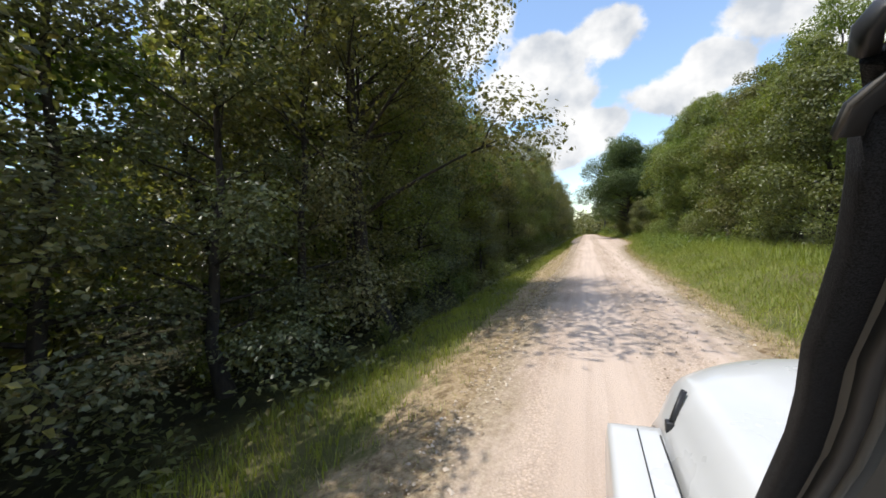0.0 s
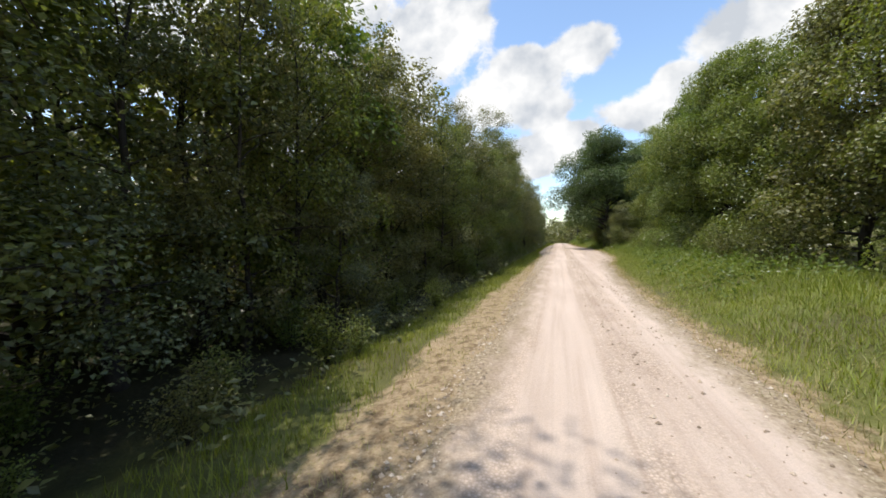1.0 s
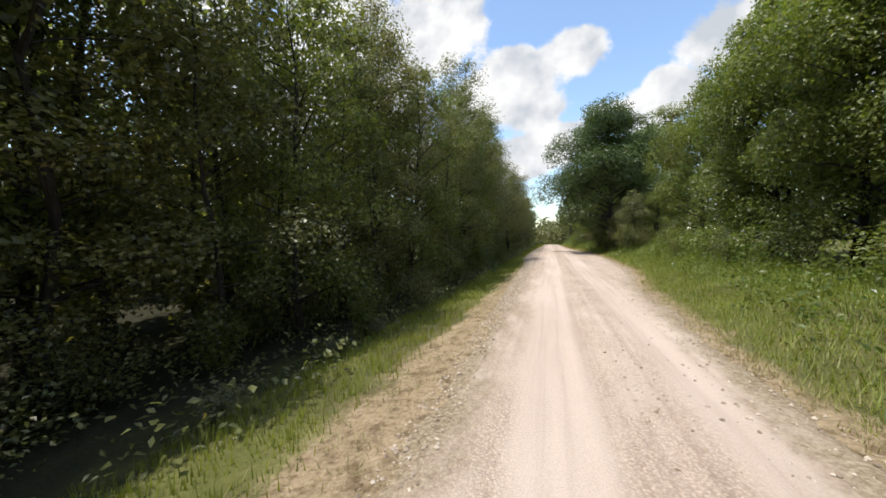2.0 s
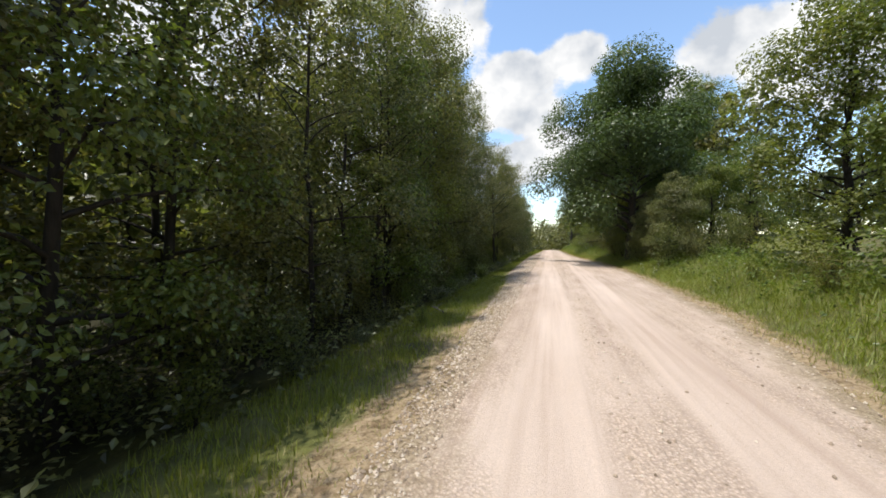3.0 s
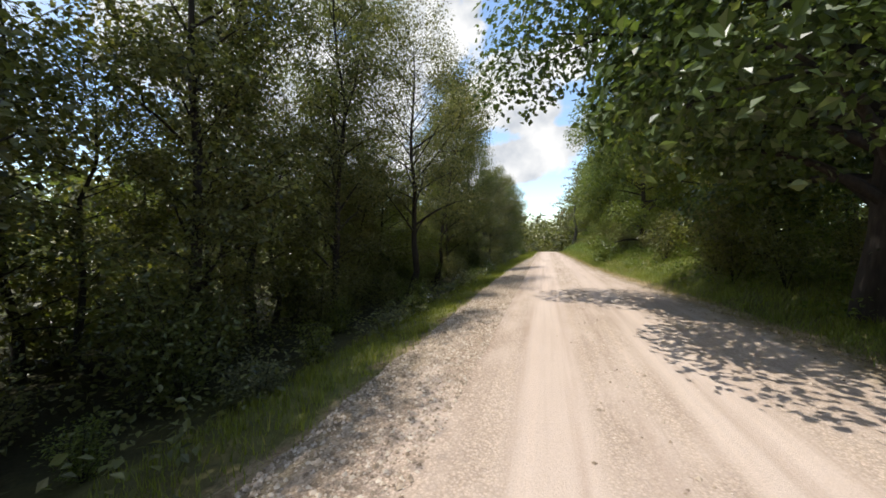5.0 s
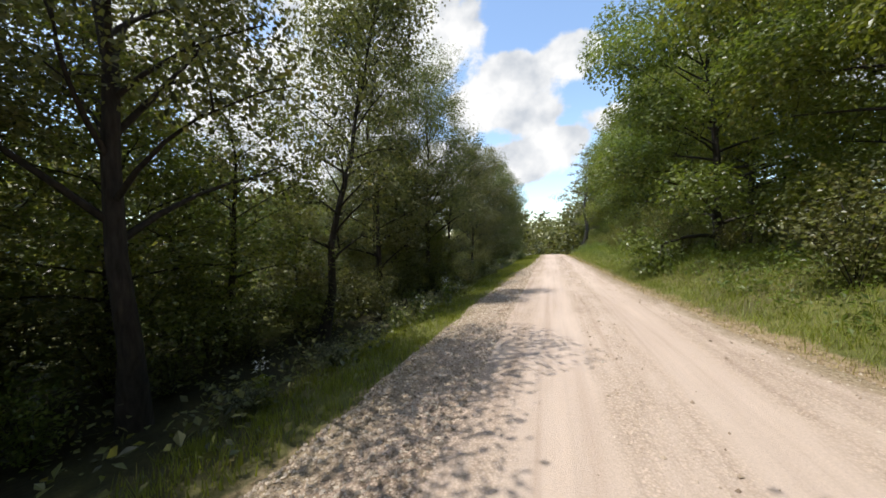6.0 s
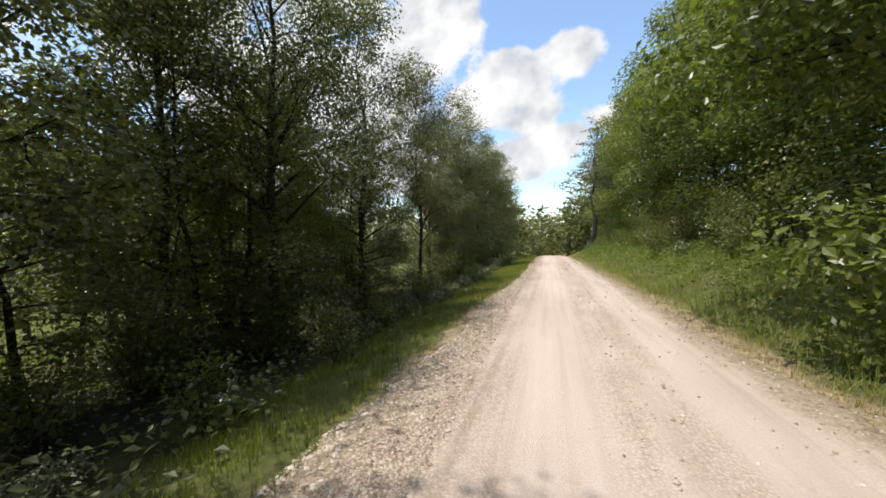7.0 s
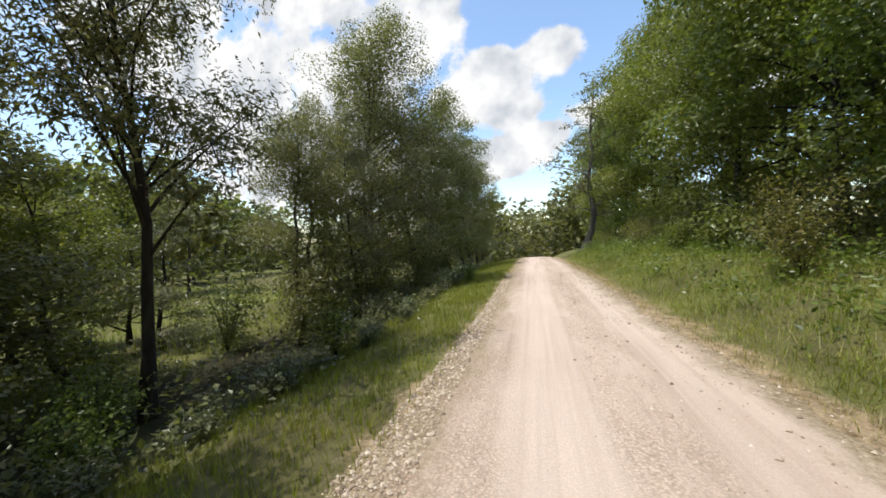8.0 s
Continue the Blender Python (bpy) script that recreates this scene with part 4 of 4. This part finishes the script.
# ---- small things on the verges ----
def weed_meshes(name, seed, H, florets):
    """An upright stalk with narrow leaves and a loose head of pale florets."""
    r = np.random.default_rng(seed)
    t = np.linspace(0, 1, 7)[:, None]
    line = np.array([0.06, 0.03, H]) * t + r.normal(0, 0.008, (7, 3)) * t
    stalk = tube(line, 0.006 * (1 - 0.7 * t[:, 0]), 5)
    leaf = leaves_at(r, line[:5] + r.normal(0, 0.02, (5, 3)), 9, 0.05, 0.13, 0.5)
    head = line[-1] + r.normal(0, 1, (florets, 3)) * np.array([0.06, 0.06, 0.12]) - np.array([0, 0, 0.1])
    bloom = leaves_at(r, head, 3, 0.012, 0.035, 0.7)
    return mesh_np(name + "_stalk", *stalk, GREEN_STALK, True), mesh_np(name + "_leaf", *leaf, LEAF_LIGHT), mesh_np(name + "_head", *bloom, PETAL)


kp = Mat("pale_petal")
PETAL = kp.done(kp.ramp(kp.n("NewGeometry").outputs["Random Per Island"], (0.0, (0.55, 0.55, 0.48)), (1.0, (0.8, 0.8, 0.76))), 0.7)
ks = Mat("green_stalk")
GREEN_STALK = ks.done(ks.ramp(ks.noise(ks.coords(), 30, 3), (0.3, (0.08, 0.12, 0.03)), (0.7, (0.16, 0.2, 0.06))), 0.7)
WEED = [weed_meshes("weed%d" % i, 141 + i, H, n) for i, (H, n) in enumerate([(0.85, 26), (0.6, 18)])]
WN = ("stalk", "leafage", "flower_head")
for x, y, i, s in [(-3.2, 74.0, 0, 1.1), (-3.5, 76.6, 1, 1.0), (-3.1, 71.2, 1, 0.9), (-3.4, 66.5, 0, 0.8), (-3.3, 62.0, 1, 1.0), (-3.6, 84.5, 1, 1.1), (-3.4, 90.0, 0, 0.8), (-3.2, 47.0, 1, 0.9),
                   (4.6, 79.3, 0, 0.9), (4.9, 79.9, 1, 1.1), (5.2, 79.5, 0, 0.8), (4.7, 80.6, 1, 1.0), (5.1, 81.2, 0, 0.9), (4.5, 78.4, 1, 0.9), (5.5, 80.4, 0, 1.0), (4.8, 50.5, 1, 0.8), (5.3, 51.6, 0, 0.7), (4.9, 53, 1, 0.8)]:
    put(("weed", i), "flowering_weed", WEED[i], WN, "upright green weed with a pale flower head on the verge", "weed", "flowering weeds", stand(x, y, pick.uniform(0, 6.28), s))
for ob in bpy.data.objects:
    if ob.name.startswith(("leafage", "flower_head")):
        tagged(ob, kind="stuff")


def fallen_branch(x, y, turn, length, seed):
    r = np.random.default_rng(seed)
    t = np.linspace(0, 1, 9)[:, None]
    line = np.array([length, 0, 0.03]) * t + np.cumsum(r.normal(0, 0.012, (9, 3)), 0) * np.array([0.3, 1, 0.4])
    pieces = [tube(line, 0.016 * (1 - 0.7 * t[:, 0]) + 0.003, 6)]
    for m in range(4):
        p = line[3 + m]
        d = np.array([0.7, r.choice([-1, 1]) * 0.8, 0.35])
        tw = p + d * length * 0.25 * np.linspace(0, 1, 4)[:, None] + r.normal(0, 0.01, (4, 3))
        pieces.append(tube(tw, [0.011, 0.008, 0.005, 0.002], 4))
    ob = new("fallen_branch", mesh_np("fallen_branch", *join(pieces), BARK_GREY, True))
    ob.matrix_basis = Matrix.Translation((x, y, float(max(height(x, y), road_height(x, y))) + 0.012)) @ Euler((0, 0, turn)).to_matrix().to_4x4()
    tagged(ob, "dry grey fallen branch at the gravel's edge", "branch", "fallen branches")


fallen_branch(-2.5, 40.2, 2.2, 1.1, 5)


# ---- the vehicle, where it stands as the clip begins ----
def paint(name, color, rough, metal=0.0, coat=0.0):
    k = Mat(name)
    n1, n2 = k.noise(k.coords(), 3.0, 4), k.noise(k.coords(), 160, 3)
    col = k.mix(0.35, color, k.ramp(n1, (0.35, tuple(c * 0.82 for c in color)), (0.65, color)))
    ro = k.n("MapRange")
    ro.inputs["To Min"].default_value, ro.inputs["To Max"].default_value = rough * 0.8, min(1.0, rough * 1.25)
    k.l(n1, ro.inputs["Value"])
    k.bump(n2, 0.04, 0.001)
    k.b.inputs["Coat Weight"].default_value = coat
    return k.done(col, ro.outputs[0], metal, 0.5)


def grained(name, color):
    """Black pebbled vinyl or rubber."""
    k = Mat(name)
    n = k.noise(k.coords(), 950, 2, 0.6)
    k.bump(n, 0.8, 0.001)
    return k.done(k.ramp(n, (0.35, tuple(c * 0.4 for c in color)), (0.62, tuple(min(1, c * 3.2) for c in color))), 0.6, 0.0, 0.18)


WHITE_PAINT = paint("white_paint", (0.58, 0.58, 0.575), 0.28, 0.0, 0.6)
# the frame's pale paint with its shade mixed into the colour
SHADED_GREY = paint("shaded_grey_trim", (0.42, 0.41, 0.39), 0.5)
BLACK_VINYL = grained("black_vinyl", (0.008, 0.008, 0.009))
BLACK_RUBBER = paint("black_rubber", (0.02, 0.02, 0.021), 0.45)
OLIVE_TRIM = paint("dusty_trim", (0.10, 0.09, 0.078), 0.65)
TYRE_RUBBER = paint("dusty_tyre_rubber", (0.06, 0.055, 0.05), 0.85)
STEEL = paint("dusty_steel", (0.5, 0.5, 0.5), 0.4, 1.0)
kg = Mat("windscreen_glass")
kg.b.inputs["Transmission Weight"].default_value = 1.0
kg.b.inputs["IOR"].default_value = 1.45
GLASS = kg.done((0.82, 0.93, 0.90), 0.03, 0.0, 0.5)


def box_bm(x0, x1, y0, y1, z0, z1, bevel=0.02, seg=2):
    bm = bmesh.new()
    bmesh.ops.create_cube(bm, size=1.0)
    for v in bm.verts:
        v.co = Vector(((x0 + x1) / 2 + v.co.x * (x1 - x0), (y0 + y1) / 2 + v.co.y * (y1 - y0), (z0 + z1) / 2 + v.co.z * (z1 - z0)))
    if bevel:
        bmesh.ops.bevel(bm, geom=bm.edges[:], offset=bevel, segments=seg, affect="EDGES", profile=0.6)
    for f in bm.faces:
        f.smooth = bevel > 0
    return bm


def swept(points, half_w, half_t, out, n=8):
    """A flat rounded bar along a bent line; out: the way its broad face looks."""
    bm = bmesh.new()
    rings = []
    pts = [Vector(p) for p in points]
    for i, p in enumerate(pts):
        d = (pts[min(i + 1, len(pts) - 1)] - pts[max(i - 1, 0)]).normalized()
        o = (Vector(out) - d * d.dot(Vector(out))).normalized()
        s = d.cross(o)
        ring = []
        for k in range(n * 2):
            a = math.pi * (k + 0.5) / n
            c, q = math.cos(a), math.sin(a)
            ring.append(bm.verts.new(p + s * half_w * math.copysign(abs(c) ** 0.5, c) + o * half_t * math.copysign(abs(q) ** 0.5, q)))
        rings.append(ring)
    m = n * 2
    for a, b in zip(rings, rings[1:]):
        for k in range(m):
            bm.faces.new((a[k], a[(k + 1) % m], b[(k + 1) % m], b[k])).smooth = True
    bm.faces.new(rings[0][::-1])
    bm.faces.new(rings[-1])
    bmesh.ops.recalc_face_normals(bm, faces=bm.faces[:])
    return bm


def grid_bm(us, vs, place):
    bm = bmesh.new()
    rows = [[bm.verts.new(place(u, v)) for u in us] for v in vs]
    for a, b in zip(rows, rows[1:]):
        for k in range(len(us) - 1):
            bm.faces.new((a[k], a[k + 1], b[k + 1], b[k])).smooth = True
    return bm


def thick(ob, t):
    m = ob.modifiers.new("thickness", "SOLIDIFY")
    m.thickness, m.offset = t, 0
    return ob


car = tagged(new("off_road_vehicle"), "white open-topped off-road vehicle with a black-edged windscreen frame, on the gravel", "car")
CX = 0.88  # its middle line


def hood_z(x, y):
    """Raised middle with a soft shoulder, falling away at the nose."""
    u = min(1.0, abs(x - CX) / 0.66)
    top = 1.15 - 0.05 * u * u - 0.125 * float(smooth01((u - 0.80) / 0.20)) ** 1.2
    nose = 2.06 - 0.41 * u ** 2.2
    k = max(0.0, (y - (nose - 0.32)) / 0.32)
    return top - 0.03 * k - 0.10 * k ** 4 - 0.02 * max(0.0, (y - 0.7))


def hood_place(u, v):
    x = CX + u * 0.66
    nose = 2.06 - 0.41 * abs(u) ** 2.2
    y = 0.68 + v * (nose - 0.68)
    return x, y, hood_z(x, y)


hood = thick(part("hood", grid_bm([(-1 + 2 * i / 40) for i in range(41)], [i / 24 for i in range(25)], hood_place), WHITE_PAINT, car, "glossy white hood with a raised middle"), 0.015)
part("hood_seam", swept([(CX - 0.668, 0.7 + 0.075 * k, 0.972) for k in range(10)], 0.0025, 0.0025, (0, 0, 1), 4), BLACK_RUBBER, hood)


def fender_place(side):
    def place(u, v):
        y = 0.2 + v * 1.34
        x = CX + side * (0.66 + 0.165 * min(1.0, u / 0.6))
        z = 0.964 - 0.012 * u - (0.0 if u < 0.6 else 0.42 * ((u - 0.6) / 0.4) ** 1.3)
        z -= 0.16 * max(0.0, (v - 0.93) / 0.07) ** 2
        if u > 0.6:
            x += side * 0.012 * math.sin(math.pi * (u - 0.6) / 0.4)
        return x, y, z
    return place


for side in (-1, 1):
    fe = thick(part("fender", grid_bm([i / 20 for i in range(21)], [i / 24 for i in range(25)], fender_place(side)), WHITE_PAINT, car), 0.012)
    part("fender_seam", swept([(CX + side * 0.735, 0.3 + 0.11 * k, 0.9715) for k in range(11)], 0.002, 0.002, (0, 0, 1), 4), BLACK_RUBBER, fe)
    la = part("hood_latch", swept([(CX + side * 0.632, 1.40, 1.005), (CX + side * 0.607, 1.43, 1.05), (CX + side * 0.578, 1.46, 1.105)], 0.009, 0.009, (side, 0, 0.4)), BLACK_RUBBER, car, "black rubber hood latch")
    part("latch_base", box_bm(CX + side * 0.635 - 0.013, CX + side * 0.635 + 0.013, 1.385, 1.42, 0.965, 1.015, 0.005), BLACK_RUBBER, la)
    door = part("door", box_bm(CX + side * 0.79 - 0.03, CX + side * 0.79 + 0.03, -0.95, 0.18, 0.5, 1.08, 0.025), WHITE_PAINT, car)
    part("door_handle", box_bm(CX + side * 0.825 - 0.015, CX + side * 0.825 + 0.015, -0.85, -0.7, 0.93, 0.96, 0.008), BLACK_RUBBER, door)
    part("head_lamp", (lambda bm: (bmesh.ops.create_uvsphere(bm, u_segments=20, v_segments=10, radius=0.085, matrix=Matrix.Translation((CX + side * 0.42, 1.74, 0.86)) @ Matrix.Diagonal((1, 0.4, 1, 1))), bm)[1])(bmesh.new()), GLASS, car)
part("cowl", box_bm(CX - 0.80, CX + 0.80, 0.52, 0.70, 0.80, 1.09, 0.03), WHITE_PAINT, car)
part("engine_bay", box_bm(CX - 0.62, CX + 0.62, 0.6, 1.6, 0.45, 0.93, 0.03), BLACK_RUBBER, car)
grille = part("grille", box_bm(CX - 0.60, CX + 0.60, 1.60, 1.72, 0.55, 0.985, 0.03), WHITE_PAINT, car)
for k in range(7):
    part("grille_slot", box_bm(CX - 0.21 + k * 0.07 - 0.02, CX - 0.21 + k * 0.07 + 0.02, 1.70, 1.726, 0.66, 0.92, 0.008), BLACK_RUBBER, grille)
part("bumper", box_bm(CX - 0.74, CX + 0.74, 1.78, 1.92, 0.45, 0.60, 0.03), BLACK_RUBBER, car)
part("body_tub", box_bm(CX - 0.79, CX + 0.79, -2.05, -0.97, 0.5, 1.08, 0.04), WHITE_PAINT, car)
part("floor_pan", box_bm(CX - 0.77, CX + 0.77, -2.0, 0.6, 0.42, 0.50, 0.01), BLACK_RUBBER, car)
dash = part("dashboard", box_bm(CX - 0.74, CX + 0.74, 0.28, 0.53, 0.86, 1.10, 0.04), BLACK_VINYL, car, "black vinyl dashboard")
for sx in (CX - 0.38, CX + 0.38):
    seat = part("seat", box_bm(sx - 0.25, sx + 0.25, -0.75, -0.25, 0.52, 0.78, 0.06, 3), BLACK_VINYL, car)
    part("backrest", box_bm(sx - 0.24, sx + 0.24, -0.88, -0.74, 0.72, 1.32, 0.05, 3), BLACK_VINYL, seat)


# windscreen frame, raked: y falls as z rises
def rake(z):
    return 0.65 - 0.60 * (z - 1.10)


WAY_OUT = (0, -0.86, -0.51)
ZS = [1.08, 1.2, 1.35, 1.5, 1.55, 1.6, 1.64, 1.68, 1.72, 1.76, 1.785, 1.80]
for side in (-1, 1):
    px0 = CX + side * 0.66

    def line(dx, dy, top=1.80):
        return [(px0 + side * (dx - 0.016 + 0.038 * float(smooth01((z - 1.62) / 0.18)) + 0.015 * math.exp(-((z - 1.62) / 0.07) ** 2)), rake(z) + dy, z) for z in ZS if z <= top + 1e-6]

    pil = part("windscreen_pillar", swept(line(-0.001, 0.004), 0.057, 0.028, WAY_OUT), OLIVE_TRIM, car, "dusty grey windscreen pillar")
    part("weather_strip", swept(line(0.061, -0.004, 1.78), 0.0115, 0.011, WAY_OUT), BLACK_VINYL, pil, "black pebbled weather strip")
    part("strip_end", swept([(px0 + side * 0.0935, rake(1.778) - 0.004, 1.778), (px0 + side * 0.0955, rake(1.787) - 0.005, 1.787), (px0 + side * 0.093, rake(1.792) - 0.007, 1.792), (px0 + side * 0.084, rake(1.794) - 0.009, 1.7945)], 0.0042, 0.007, WAY_OUT), BLACK_RUBBER, pil, "glossy black end piece")
    flap = part("strip_flap", swept([(px0 + side * 0.094, rake(1.742) - 0.014, 1.742), (px0 + side * 0.0935, rake(1.752) - 0.016, 1.753), (px0 + side * 0.086, rake(1.76) - 0.018, 1.761), (px0 + side * 0.070, rake(1.764) - 0.018, 1.765)], 0.006, 0.004, WAY_OUT), BLACK_RUBBER, pil)
    part("piping", swept([(px0 + side * 0.099, rake(1.740) - 0.016, 1.740), (px0 + side * 0.0985, rake(1.752) - 0.020, 1.754), (px0 + side * 0.090, rake(1.763) - 0.022, 1.7645), (px0 + side * 0.072, rake(1.768) - 0.022, 1.769)], 0.001, 0.0015, WAY_OUT, 4), OLIVE_TRIM, flap, "pale worn piping")
    # the lip's shine is put into its colour, paler than the rubber beside it
    part("rubber_lip", swept(line(0.040, -0.030), 0.003, 0.005, WAY_OUT, 5), OLIVE_TRIM, pil)
    part("rubber_groove", swept(line(0.038, -0.020), 0.014, 0.010, WAY_OUT, 5), BLACK_RUBBER, pil)
    part("trim_strip", swept(line(-0.008, -0.030), 0.003, 0.004, WAY_OUT, 5), OLIVE_TRIM, pil)
    part("glass_seal", swept(line(-0.056, -0.010), 0.014, 0.020, WAY_OUT, 5), BLACK_RUBBER, pil)
    latch = part("top_latch", swept([(px0 + side * 0.062, rake(1.745) - 0.015, 1.745), (px0 + side * 0.074, rake(1.77) - 0.02, 1.77), (px0 + side * 0.07, rake(1.79) - 0.022, 1.788), (px0 + side * 0.03, rake(1.80) - 0.02, 1.80)], 0.024, 0.014, (0, -0.5, 0.86)), BLACK_VINYL, car, "black latch of the folded top")
    part("latch_bolt", swept([(px0 + side * 0.045, rake(1.80) - 0.035, 1.80), (px0 + side * 0.045, rake(1.80) - 0.05, 1.805)], 0.006, 0.006, (0, 0, 1), 5), STEEL, latch)
part("windscreen_header", swept([(CX - 0.70 + 0.07 * k, rake(1.80) - 0.004, 1.80) for k in range(21)], 0.045, 0.035, WAY_OUT), SHADED_GREY, car, "pale grey windscreen header")
part("header_seal", swept([(CX - 0.66 + 0.066 * k, rake(1.835) - 0.01, 1.835) for k in range(21)], 0.016, 0.02, WAY_OUT), BLACK_VINYL, car)
pane = thick(part("windscreen", grid_bm([0, 0.5, 1], [0, 0.5, 1], lambda u, v: (CX - 0.60 + 1.2 * u, rake(1.10 + 0.67 * v), 1.10 + 0.67 * v)), GLASS, car, "pale green tinted windscreen"), 0.005)
pane.visible_shadow = False
for sx in (CX - 0.45, CX + 0.1):
    wi = part("wiper", swept([(sx + 0.06 * k, rake(1.14) + 0.02, 1.115 + 0.012 * k) for k in range(8)], 0.006, 0.006, (0, 1, 0), 4), BLACK_RUBBER, car)


def wheel(x, y):
    bm = bmesh.new()
    n, prof = 36, [(0.20, -0.10), (0.33, -0.11), (0.355, -0.08), (0.36, 0.0), (0.355, 0.08), (0.33, 0.11), (0.20, 0.10)]
    rings = []
    for k in range(n):
        a = 2 * math.pi * k / n
        lug = 0.012 if k % 2 else 0.0
        rings.append([bm.verts.new((x + w, y + math.cos(a) * (rr + (lug if rr > 0.34 else 0)), 0.372 + math.sin(a) * (rr + (lug if rr > 0.34 else 0)))) for rr, w in prof])
    for k in range(n):
        a, b = rings[k], rings[(k + 1) % n]
        for i in range(len(prof) - 1):
            bm.faces.new((a[i], a[i + 1], b[i + 1], b[i]))
    w = new("wheel")
    w.parent = car
    part("tyre", bm, TYRE_RUBBER, w)
    rim = bmesh.new()
    bmesh.ops.create_cone(rim, cap_ends=True, segments=28, radius1=0.205, radius2=0.205, depth=0.16, matrix=Matrix.Translation((x, y, 0.372)) @ Euler((0, math.pi / 2, 0)).to_matrix().to_4x4())
    bmesh.ops.bevel(rim, geom=rim.edges[:], offset=0.015, segments=2, affect="EDGES")
    part("rim", rim, STEEL, w)


for wx in (CX - 0.70, CX + 0.70):
    for wy in (1.2, -1.25):
        wheel(wx, wy)
